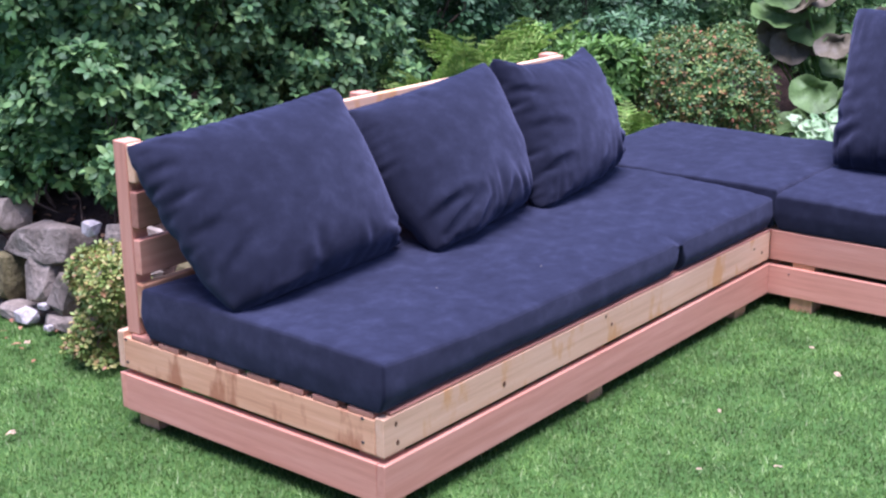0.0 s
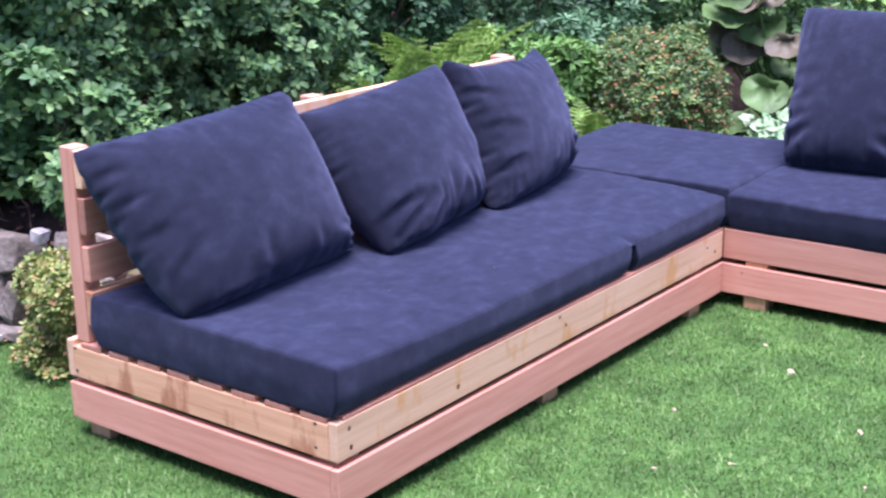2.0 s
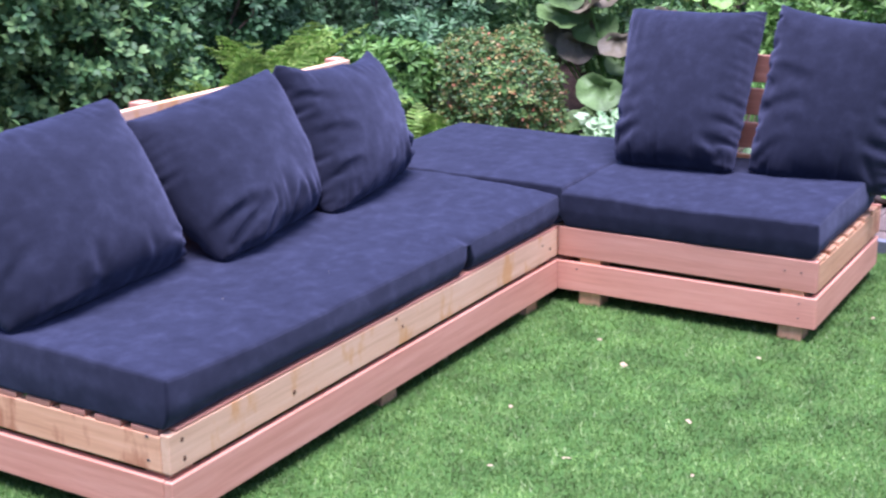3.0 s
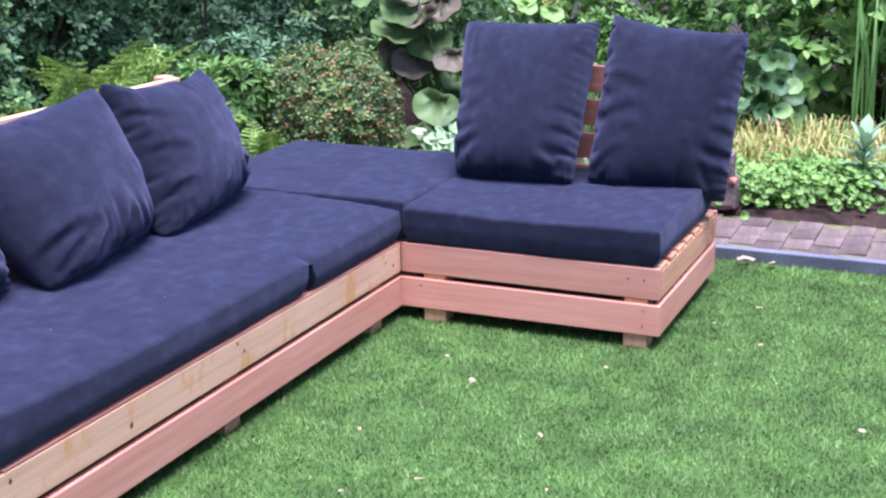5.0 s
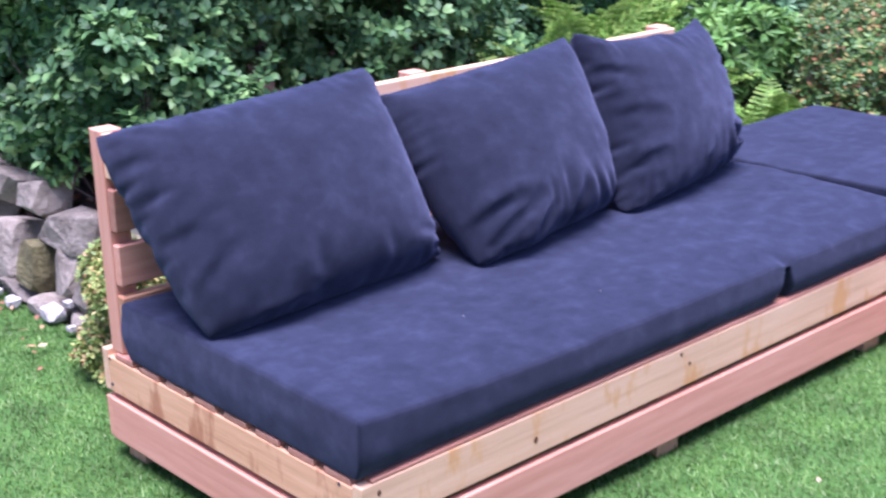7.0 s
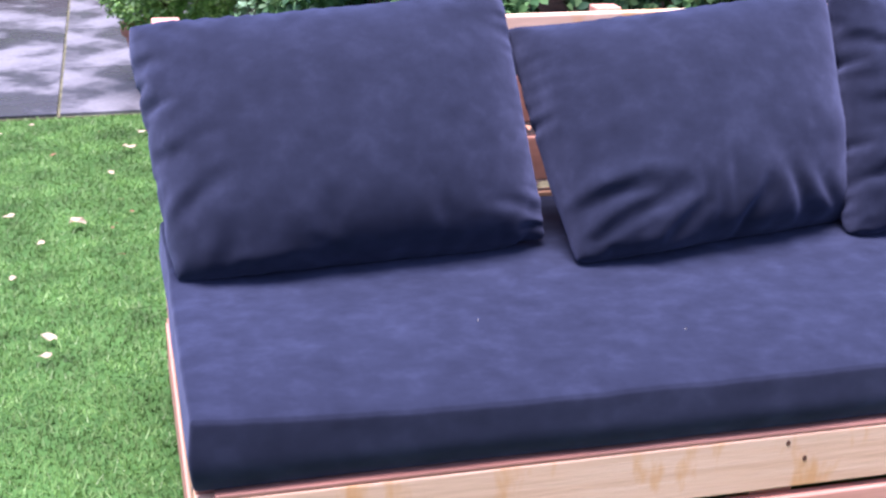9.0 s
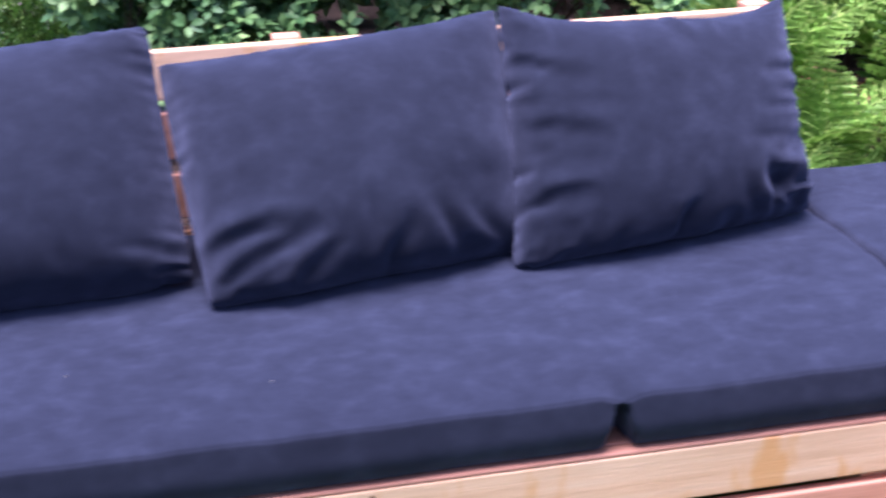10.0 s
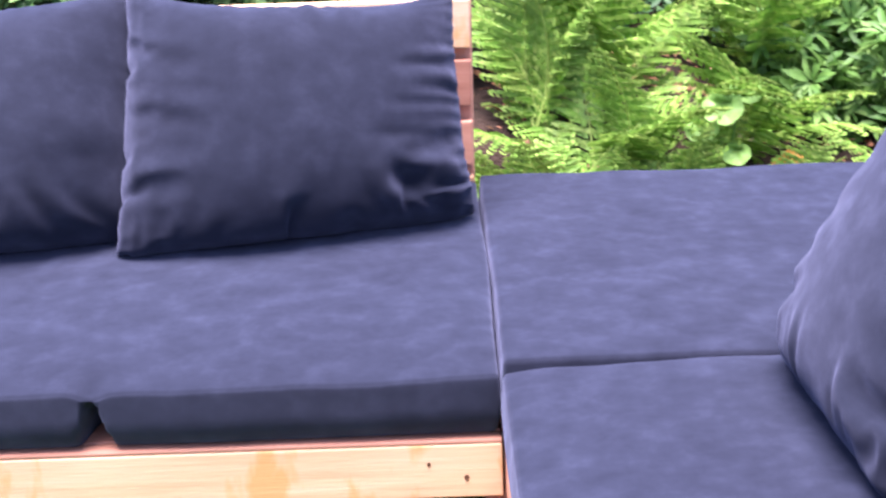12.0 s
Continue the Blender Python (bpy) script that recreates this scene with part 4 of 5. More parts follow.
# ---- ferns ----
def frond_mesh(seed, n_pinnae=14):
    """One arching, twice-divided frond of unit length, growing along y."""
    r = np.random.default_rng(seed)
    P, Fw, U, L, W = [], [], [], [], []
    bend = r.uniform(0.42, 0.62)

    def axis(t):
        return np.array([0.05 * math.sin(t * 3 + seed), t * (1 - 0.10 * t), 0.35 * t - bend * t * t])

    for i in range(n_pinnae):
        t = 0.12 + 0.88 * i / n_pinnae
        o, tan = axis(t), unit(axis(t + 0.02) - axis(t))
        size = 0.24 * math.sin(min(1.0, (t + 0.02) * 1.55) * math.pi * 0.62) ** 0.8 * (1 - t ** 3) + 0.01
        for sgn in (-1, 1):
            side = np.array([sgn, 0, 0.0])
            d = unit(side * 0.9 + tan * 0.42 + np.array([0, 0, r.uniform(-0.25, 0.02)]))
            up = unit(np.cross(np.cross(d, np.array([0, 0, 1.0])), d))
            m = max(3, int(9 * size / 0.24))
            for k in range(m):
                q = (k + 0.4) / m
                base = o + d * size * q + np.array([0, 0, -0.16]) * size * q * q
                ll = size * 0.150 * (1 - 0.6 * q) + 0.004
                across = unit(np.cross(up, d))
                for s2 in (-1, 1):
                    P.append(base)
                    Fw.append(across * s2 * 0.85 + d * 0.55)
                    U.append(up + r.normal(0, 0.12, 3))
                    L.append(ll)
                    W.append(size / m * 1.35)
            P.append(o)
            Fw.append(d + np.array([0, 0, -0.10]))
            U.append(up)
            L.append(size * 0.98)
            W.append(size * 0.17)
            P.append(o + d * size * 0.86 + np.array([0, 0, -0.13]) * size)
            Fw.append(d)
            U.append(up)
            L.append(size * 0.16)
            W.append(size * 0.05)
    v, f = leaf_arrays(LEAF4, FACE4, np.array(P), np.array(Fw), np.array(U), np.array(L), np.array(W))
    sv, sf = tube([axis(t) for t in np.linspace(0, 0.98, 10)], 0.007, 0.002, 4)
    sf = np.concatenate([sf[:, [0, 1, 2]], sf[:, [0, 2, 3]]])
    return join_arrays([(v, f), (sv, sf)])


def frond_data(seed):
    v, f = frond_mesh(seed)
    ob = soup("frond", v, f, FERN)
    me = ob.data
    bpy.data.objects.remove(ob)
    return me


FRONDS = [frond_data(k) for k in (3, 4, 5, 6)]


def fern(at, count, reach, label, seed, lean=(0, 0), steep=(25, 60)):
    r = np.random.default_rng(seed)
    e = thing("fern", at, label, "fern", "ferns")
    for k in range(count):
        a = 360 * k / count + r.uniform(-18, 18)
        size = r.uniform(*reach)
        # fronds that would reach over the seats stand more upright
        toward = math.cos(radians(a - 180))
        tilt = r.uniform(*steep) + (22 if toward > 0.3 else 0)
        ob = new("frond", FRONDS[int(r.integers(len(FRONDS)))])
        ob.parent = e
        ob.matrix_local = pose(r.uniform(-0.03, 0.03) + lean[0], r.uniform(-0.03, 0.03) + lean[1], 0, 0, 0, a) @ pose(0, 0, 0, tilt, r.uniform(-14, 14), 0) @ Matrix.Diagonal((size, size, size, 1))
    return e


fern((2.0, 1.36, 0.28), 6, (0.42, 0.62), "bright green fern with arching fronds behind the backrest", 41, steep=(48, 74))
fern((2.16, 1.24, 0.16), 8, (0.42, 0.60), "bright yellow-green fern filling the gap behind the corner", 42)
fern((2.44, 1.36, 0.16), 8, (0.42, 0.62), "bright green fern with feathery fronds behind the corner seat", 43)
fern((2.16, 1.56, 0.26), 6, (0.50, 0.70), "tall bright green fern under the shrubs", 44, steep=(42, 70))
fern((2.86, 1.14, 0.10), 6, (0.30, 0.45), "small green fern beside the corner platform", 45)
fern((2.62, 1.66, 0.26), 7, (0.55, 0.74), "green fern between the evergreen shrubs", 46, steep=(38, 66))
fern((2.30, 1.08, 0.06), 8, (0.34, 0.44), "low fresh green fern close behind the corner platform", 47, steep=(48, 72))
fern((2.02, 1.06, 0.06), 6, (0.34, 0.44), "low fresh green fern between the wall and the platform", 48, steep=(48, 72))
fern((1.91, 1.13, 0.06), 7, (0.32, 0.42), "low green fern beside the end of the backrest", 50, steep=(45, 70))
fern((2.56, 1.06, 0.06), 5, (0.30, 0.40), "low green fern at the back of the corner platform", 49, steep=(48, 72))


# ---- big-leaved plants ----
def round_leaf(parent, at, face, size, mat, label="", roll=0.0, tv=ROUND, tf=FROUND):
    """One round stalked leaf; face: where its upper side looks."""
    up = unit(np.array(face, float)[None])
    down = np.array([[math.sin(roll), 0.0, -1.0]])
    fwd = unit(down - up * (down * up).sum())
    v, f = leaf_arrays(tv, tf, np.zeros((1, 3)), fwd, up, np.array([size]), np.array([size * 1.08]))
    ob = soup("leaf", v, f, mat, parent, label, smooth=True)
    ob.location = Vector(at) - parent.location
    return ob


def ligularia():
    e = thing("ligularia", (3.85, 0.62, 0.06), "large round-leaved ligularia with dull green and bronze leaves", "plant")
    r = np.random.default_rng(51)
    spots = []
    for k in range(46):
        y = r.uniform(0.38, 1.08)
        z = r.uniform(0.16, 0.86) if y < 0.78 else r.uniform(0.55, 0.90)
        x = 3.95 - 0.20 * (1 - z) + r.uniform(-0.12, 0.16)
        mat = BRONZE if z > 0.55 and r.random() < 0.6 else BIGLEAF
        spots.append((x, y, z))
        round_leaf(e, (x, y, z), (-0.60 + r.normal(0, 0.38), -0.35 + r.normal(0, 0.42), 0.75), r.uniform(0.14, 0.23), mat, roll=r.normal(0, 0.4))
    for y, z in ((0.30, 0.72), (0.22, 0.80), (0.34, 0.82), (0.28, 0.40), (0.42, 0.86)):
        round_leaf(e, (3.95, y, z), (-0.6, -0.5, 0.8), r.uniform(0.09, 0.13), BRIGHT, "bright green young leaf", roll=r.normal(0, 0.5))
        spots.append((3.95, y, z))
    v, f = join_arrays([tube([(3.9 + r.uniform(-.08, .08), 0.62 + r.uniform(-.1, .1), 0.02), (p[0] * 0.5 + 1.95, p[1] * 0.6 + 0.25, p[2] * 0.6), p], 0.007, 0.004, 5) for p in spots])
    tagged(soup("stalk", v - np.array(e.location), f, LIME, e), kind="stuff")


ligularia()


def clump(name, label, at, n, spread, zs, size, mat, seed, face=(-0.4, -0.4, 0.9), category="plant"):
    """A low clump of round leaves, joined, with short stalks."""
    r = np.random.default_rng(seed)
    e = thing(name, at, label, category)
    p = np.stack([at[0] + r.normal(0, spread[0], n), at[1] + r.normal(0, spread[1], n), at[2] + r.uniform(*zs, n)], -1)
    up = unit(np.array(face) + r.normal(0, 0.35, (n, 3)))
    fwd = unit(np.array([0, 0, -1.0]) + r.normal(0, 0.7, (n, 3)))
    L = r.uniform(*size, n)
    v, f = leaf_arrays(ROUND_S, FROUND_S, p, fwd - up * (fwd * up).sum(-1, keepdims=True), up, L, L)
    tagged(soup("foliage", v - np.array(at), f, mat, e, smooth=True), kind="stuff")
    got = [tube([(q[0] * 0.7 + at[0] * 0.3, q[1] * 0.7 + at[1] * 0.3, at[2] - 0.01), tuple(q)], 0.003, 0.002, 4) for q in p[: min(n, 60)]]
    v, f = join_arrays(got)
    tagged(soup("stalk", v - np.array(at), f, LIME, e), kind="stuff")
    return e


clump("pale_ground_cover", "pale green variegated ground cover beside the path", (3.56, 0.40, 0.05), 420, (0.10, 0.17), (0.02, 0.24), (0.04, 0.07), PALE, 61, category="ground cover")
clump("bergenia", "clump of leathery round green bergenia leaves", (5.0, -0.56, 0.05), 80, (0.12, 0.11), (0.05, 0.46), (0.09, 0.13), RHODO, 62, (-0.8, 0, 0.6))
clump("strawberry_patch", "fresh green leafy ground cover along the path", (3.78, -0.98, 0.05), 1000, (0.14, 0.22), (0.02, 0.15), (0.022, 0.042), BRIGHT, 63, category="ground cover")
clump("strawberry_patch", "bright green leafy ground cover by the stone ornament", (3.62, -0.80, 0.05), 320, (0.07, 0.10), (0.02, 0.11), (0.022, 0.04), BRIGHT, 64, category="ground cover")

young = thing("young_shoot", (2.40, 1.16, 0.16), "round bright green leaves of a young plant among the ferns", "plant")
for dx, dy, z, sz in ((0.0, 0.0, 0.44, 0.085), (-0.04, 0.02, 0.38, 0.07), (0.06, 0.03, 0.47, 0.075), (0.03, -0.02, 0.33, 0.06)):
    round_leaf(young, (2.40 + dx, 1.16 + dy, z), (-0.2, -0.7, 0.65), sz, BRIGHT)
v, f = join_arrays([tube([(2.40, 1.17, 0.13), (2.40 + dx * 0.6, 1.18, z - 0.08), (2.40 + dx, 1.165 + dy, z)], 0.004, 0.002, 5) for dx, dy, z in ((0, 0, 0.44), (-0.04, 0.02, 0.38), (0.06, 0.03, 0.47), (0.03, -0.02, 0.33))])
soup("stalk", v - np.array(young.location), f, LIME, young)
autumn = thing("turning_leaf", (2.54, 1.21, 0.18), "yellow and red autumn leaf on a short stem", "leaf")
round_leaf(autumn, (2.54, 1.21, 0.275), (-0.2, -0.6, 0.7), 0.075, AUTUMN, roll=0.6)
v, f = tube([(2.54, 1.22, 0.12), (2.54, 1.215, 0.275)], 0.003, 0.002, 5)
soup("stalk", v - np.array(autumn.location), f, LIME, autumn)


def blades(name, label, at, n, x, y, height, width, mat, seed, droop=0.5, category="grass", base_z=0.05):
    """Long bending strap or grass leaves, three segments each."""
    r = np.random.default_rng(seed)
    e = thing(name, at, label, category)
    p = np.stack([r.uniform(*x, n), r.uniform(*y, n), np.full(n, base_z)], -1)
    a = r.uniform(0, 2 * np.pi, n)
    out = np.stack([np.cos(a), np.sin(a), np.zeros(n)], -1)
    h = r.uniform(*height, n)[:, None]
    bend = (r.uniform(0.15, 1.0, n) * droop)[:, None]
    side = np.stack([-np.sin(a), np.cos(a), np.zeros(n)], -1) * r.uniform(*width, n)[:, None]
    z = np.array([[0, 0, 1.0]])
    c = [p, p + z * h * 0.45 + out * h * bend * 0.2, p + z * h * 0.8 + out * h * bend * 0.55, p + z * h * (1 - 0.35 * bend) + out * h * bend]
    w = (0.8, 1.0, 0.75)
    v = np.stack([c[0] - side * w[0], c[0] + side * w[0], c[1] - side * w[1], c[1] + side * w[1], c[2] - side * w[2], c[2] + side * w[2], c[3]], 1)
    f = np.array([(0, 1, 3), (0, 3, 2), (2, 3, 5), (2, 5, 4), (4, 5, 6)])[None] + (np.arange(n) * 7)[:, None, None]
    tagged(soup("blade_mass", v.reshape(-1, 3) - np.array(at), f.reshape(-1, 3), mat, e), kind="stuff")
    return e


blades("straw_grass", "yellow-green grassy tufts with dry straw tips", (4.4, -1.3, 0.05), 3600, (3.95, 4.95), (-2.3, -0.35), (0.07, 0.21), (0.003, 0.006), STRAW, 71, 0.9)
blades("iris_clump", "tall upright green strap leaves in the border", (5.05, -1.5, 0.05), 110, (4.9, 5.25), (-1.95, -0.98), (0.5, 1.1), (0.004, 0.008), STRAP, 72, 0.35, "plant")
blades("grass_tuft", "low green grass along the shrubs", (5.0, 0.2, 0.05), 900, (4.4, 5.4), (-0.5, 0.9), (0.12, 0.35), (0.003, 0.006), STRAP, 73, 0.7)

# a leafy rosette plant at the path's edge
ros = thing("grey_green_rosette", (3.78, -1.19, 0.04), "grey-green rosette plant with long pointed leaves", "plant")
r8 = np.random.default_rng(81)
k = np.arange(26)
az, el = k * 2.4, 1.1 - 0.055 * k
fw = np.stack([np.cos(az) * np.cos(el), np.sin(az) * np.cos(el), np.sin(el)], -1)
upv = np.stack([-np.cos(az) * np.sin(el), -np.sin(az) * np.sin(el), np.cos(el)], -1)
pz = np.stack([np.zeros(26), np.zeros(26), 0.26 - 0.008 * k], -1)
v, f = leaf_arrays(LEAF8, FACE8, pz, fw, upv, r8.uniform(0.11, 0.15, 26), r8.uniform(0.045, 0.060, 26))
soup("foliage", v, f, GREYGREEN, ros, smooth=True)
v, f = tube([(0, 0, -0.02), (0.005, 0, 0.15), (0, 0, 0.27)], 0.008, 0.005)
soup("stalk", v, f, LIME, ros)

# ---- far border ----
s = heap(g, (5.35, 6.2), (-4.2, -0.6), (0.15, 1.30), 110, (0.16, 0.30))
shrub("persicaria", "tall leafy green border plant with small red flower spikes", (5.8, -2.2, 0.05), s, 91, 4600, 5, (0.075, 0.13), (0.48, 0.60), BRIGHT, stem_count=26, stem_thick=0.007)
s = heap(g, (5.3, 6.3), (-0.7, 1.9), (0.10, 1.15), 60, (0.16, 0.28))
shrub("border_shrub", "mixed green border shrub behind the short sofa", (5.8, 0.5, 0.05), s, 92, 3000, 6, (0.04, 0.075), (0.36, 0.5), LIME, stem_count=18)
s = heap(g, (4.6, 4.85), (0.42, 0.72), (0.70, 0.95), 7, (0.05, 0.09))
shrub("yellow_flower_plant", "plant with small yellow flower heads above the ligularia", (4.7, 0.4, 0.05), s, 93, 110, 6, (0.014, 0.024), (0.6, 0.8), YELLOW, 4, 0.3, 8, 0.004, category="flower")
s = heap(g, (6.6, 7.6), (-6.0, 4.5), (0.2, 1.6), 130, (0.35, 0.6))
shrub("garden_hedge", "dense dark green hedge closing the garden", (7.1, -0.5, 0.0), s, 94, 5200, 5, (0.10, 0.16), (0.45, 0.6), DARKLEAF, stem_count=16, stem_thick=0.02, category="hedge")
s = heap(g, (0.8, 6.6), (3.0, 4.0), (0.2, 1.7), 110, (0.30, 0.5))
shrub("garden_hedge", "dense dark green hedge behind the rhododendron", (3.6, 3.5, 0.0), s, 95, 5200, 5, (0.09, 0.14), (0.45, 0.6), DARKLEAF, stem_count=16, stem_thick=0.02, category="hedge")
for k in range(16):
    x, y, z = 5.38 + r8.uniform(-0.06, 0.1), r8.uniform(-2.9, -0.9), r8.uniform(0.55, 1.15)
    spike = thing("flower_spike", (x, y, 0.05), "slender red flower spike among green leaves", "flower", "red flower spikes")
    v, f = tube([(0, 0, -0.06), (0.01, 0.0, z * 0.6), (0, 0, z)], 0.0025, 0.002, 5)
    soup("stalk", v, f, LIME, spike)
    v, f = tube([(0, 0, z), (0, 0, z + 0.02), (0.004, 0.004, z + 0.065)], 0.004, 0.006, 6)
    soup("flower_head", v, f, REDSPIKE, spike)

# ---- box ball, patio and the bed beyond ----
s = np.stack([0.17 + 0.20 * np.cos(np.arange(30) * 2.4) * np.sqrt(np.arange(30) / 30), 3.42 + 0.24 * np.sin(np.arange(30) * 2.4) * np.sqrt(np.arange(30) / 30), 0.34 + g.uniform(0, 0.34, 30), g.uniform(0.12, 0.16, 30)], -1)
shrub("box_ball", "clipped bright green box ball in a terracotta pot", (0.14, 3.42, 0.26), s, 96, 9500, 5, (0.015, 0.024), (0.55, 0.7), BOX, 4, 0.3, 8, 0.006)
s = heap(g, (0.45, 1.0), (2.7, 3.2), (0.25, 0.95), 16, (0.10, 0.18))
shrub("grey_shrub", "soft grey-green shrub beside the patio", (0.7, 2.95, 0.1), s, 97, 1300, 6, (0.022, 0.036), (0.35, 0.45), GREYGREEN, 4, 0.35, 10, 0.006)
s = heap(g, (-3.2, 0.9), (5.75, 6.5), (0.0, 0.7), 70, (0.14, 0.26))
shrub("patio_border", "low leafy border behind the wet patio", (-1.0, 6.1, 0.0), s, 98, 2600, 5, (0.04, 0.075), (0.4, 0.55), LIME, stem_count=12)


def terracotta_pot(at, r0, r1, h):
    e = thing("plant_pot", at, "round pink terracotta pot standing on the patio", "pot")
    prof = [(r0, 0), (r1 * 0.96, h * 0.84), (r1 * 1.04, h * 0.85), (r1 * 1.06, h), (r1 * 0.94, h), (r1 * 0.92, h * 0.86), (r0 * 0.8, h * 0.2), (0.001, h * 0.2)]
    bm = bmesh.new()
    rings = [[bm.verts.new((rr * math.cos(2 * math.pi * k / 32), rr * math.sin(2 * math.pi * k / 32), z)) for k in range(32)] for rr, z in prof]
    for a, b in zip(rings, rings[1:]):
        for k in range(32):
            bm.faces.new((a[k], a[(k + 1) % 32], b[(k + 1) % 32], b[k])).smooth = True
    part("body", bm, CLAY, e)
    bm = bmesh.new()
    bmesh.ops.create_cone(bm, cap_ends=True, segments=28, radius1=r1 * 0.9, radius2=r1 * 0.9, depth=0.02, matrix=Matrix.Translation((0, 0, h * 0.86)))
    part("potting_soil", bm, SOIL, e)


terracotta_pot((0.14, 3.42, 0.012), 0.12, 0.17, 0.24)


# ---- stones ----
def stone_mesh(sx, sy, sz, seed, chips=20):
    """An angular quarried stone: the hull of chipped corners, edges worn."""
    r = np.random.default_rng(seed)
    bm = bmesh.new()
    for _ in range(34):
        d = r.normal(size=3)
        d /= np.abs(d).max()
        q = np.sign(d) * np.abs(d) ** 0.45
        q *= 0.5 * (1 - 0.16 * (np.abs(q).sum() - 1) / 2) * r.uniform(0.9, 1.0)
        bm.verts.new((q[0] * sx, q[1] * sy, q[2] * sz))
    h = bmesh.ops.convex_hull(bm, input=bm.verts[:])
    bmesh.ops.delete(bm, geom=list({x for x in h["geom_interior"] + h["geom_unused"] if isinstance(x, bmesh.types.BMVert)}), context="VERTS")
    bmesh.ops.bevel(bm, geom=bm.edges[:], offset=min(sx, sy, sz) * 0.05, segments=1, affect="EDGES", clamp_overlap=True)
    bmesh.ops.triangulate(bm, faces=bm.faces[:])
    bmesh.ops.subdivide_edges(bm, edges=bm.edges[:], cuts=1)
    for v in bm.verts:
        v.co += Vector((noise.noise(v.co * 16 + Vector((seed, 0, 0))), noise.noise(v.co * 16 + Vector((0, seed, 0))), noise.noise(v.co * 16 + Vector((0, 0, seed))))) * 0.006
    return bm


wall = thing("dry_stone_wall", (0.33, 1.8, 0), "low dry stone wall of grey quarried blocks edging the bed", "wall")
rw = np.random.default_rng(101)


def wall_stone(y, z, sy, sz, mat=STONE, sx=0.16, tilt=0.0):
    x = 0.345 + 0.30 * z + rw.uniform(-0.012, 0.012)
    ob = part("stone", stone_mesh(sx, sy, sz, int(rw.integers(1e6))), mat, wall)
    ob.matrix_local = pose(x - 0.33, y - 1.8, z, tilt, 14, rw.uniform(-6, 6))


for y, z, sy, sz, tilt in ((1.35, 0.05, 0.16, 0.10, 4), (1.36, 0.17, 0.16, 0.17, 10), (1.37, 0.30, 0.17, 0.12, -5), (1.49, 0.17, 0.11, 0.13, -8),
                           # low footing slabs, a leaning wedge and the broad slab over its foot
                           (1.59, 0.018, 0.20, 0.060, -3), (1.80, 0.012, 0.19, 0.060, 3), (1.595, 0.105, 0.11, 0.14, 22), (1.775, 0.235, 0.38, 0.15, -5), (1.735, 0.125, 0.16, 0.16, -12),
                           # tall blocks further along, a shorter course on them
                           (2.12, 0.115, 0.19, 0.21, -9), (2.35, 0.150, 0.20, 0.27, -11), (2.575, 0.120, 0.20, 0.21, 6), (2.79, 0.140, 0.20, 0.25, -6),
                           (2.03, 0.275, 0.15, 0.12, -12), (2.20, 0.285, 0.17, 0.12, 9), (2.44, 0.325, 0.19, 0.09, -6), (2.64, 0.275, 0.18, 0.11, 8), (2.00, 0.020, 0.18, 0.06, 2), (2.22, 0.010, 0.18, 0.05, -3)):
    wall_stone(y, z, sy, sz, STONE, tilt=tilt)
wall_stone(1.935, 0.105, 0.13, 0.17, MOSSY, tilt=-4)
# the same wall runs on behind the long sofa
for k, x in enumerate(np.arange(0.50, 1.75, 0.2)):
    for z, sz in ((0.07, 0.13), (0.20, 0.13)):
        ob = part("stone", stone_mesh(0.20, 0.14, sz, 300 + k * 7 + int(z * 100)), MOSSY, wall)
        ob.matrix_local = pose(x - 0.33 + (0.05 if z > 0.1 else 0), 1.17 + 0.1 * z - 1.8, z, 6, 0, rw.uniform(-5, 5))

for x, y, z, sz in ((0.28, 1.73, 0.03, 0.060), (0.42, 1.55, 0.31, 0.055), (0.255, 1.93, 0.02, 0.04), (0.27, 1.60, 0.02, 0.03), (0.26, 2.05, 0.02, 0.035), (0.30, 1.66, 0.07, 0.03)):
    ob = part("pebble", stone_mesh(sz, sz * 1.3, sz * 0.8, int(x * 9999 + y * 77)), WHITE)
    ob.location = (x, y, z + 0.004)
    tagged(ob, "small white quartz stone by the wall", "stone", "white stones")

orn = thing("stone_ornament", (3.47, -0.685, 0.045), "weathered grey two-lobed stone ornament with an orange chip", "ornament")
for z, sz, dx in ((0.075, 0.15, 0.0), (0.19, 0.11, -0.012)):
    ob = part("lobe", stone_mesh(sz, sz * 0.95, sz * 1.05, 400 + int(z * 100)), BROWNSTONE, orn)
    ob.location = (dx, 0.0, z)
ob = part("orange_chip", stone_mesh(0.03, 0.035, 0.025, 77), CLAY, orn, "orange clay chip")
ob.location = (-0.055, -0.045, 0.135)
for x, y, z, sz in ((4.55, -1.28, 0.1, 0.10), (4.1, -1.75, 0.1, 0.09), (5.1, -0.45, 0.62, 0.10), (5.1, -0.28, 0.62, 0.08)):
    if z < 0.5:
        ob = part("stone", stone_mesh(sz, sz, sz * 0.8, int(sz * 999 + x * 10)), WHITE)
        ob.location = (x, y, z)
        tagged(ob, "pale stone lying among the grass tufts", "stone", "pale stones")

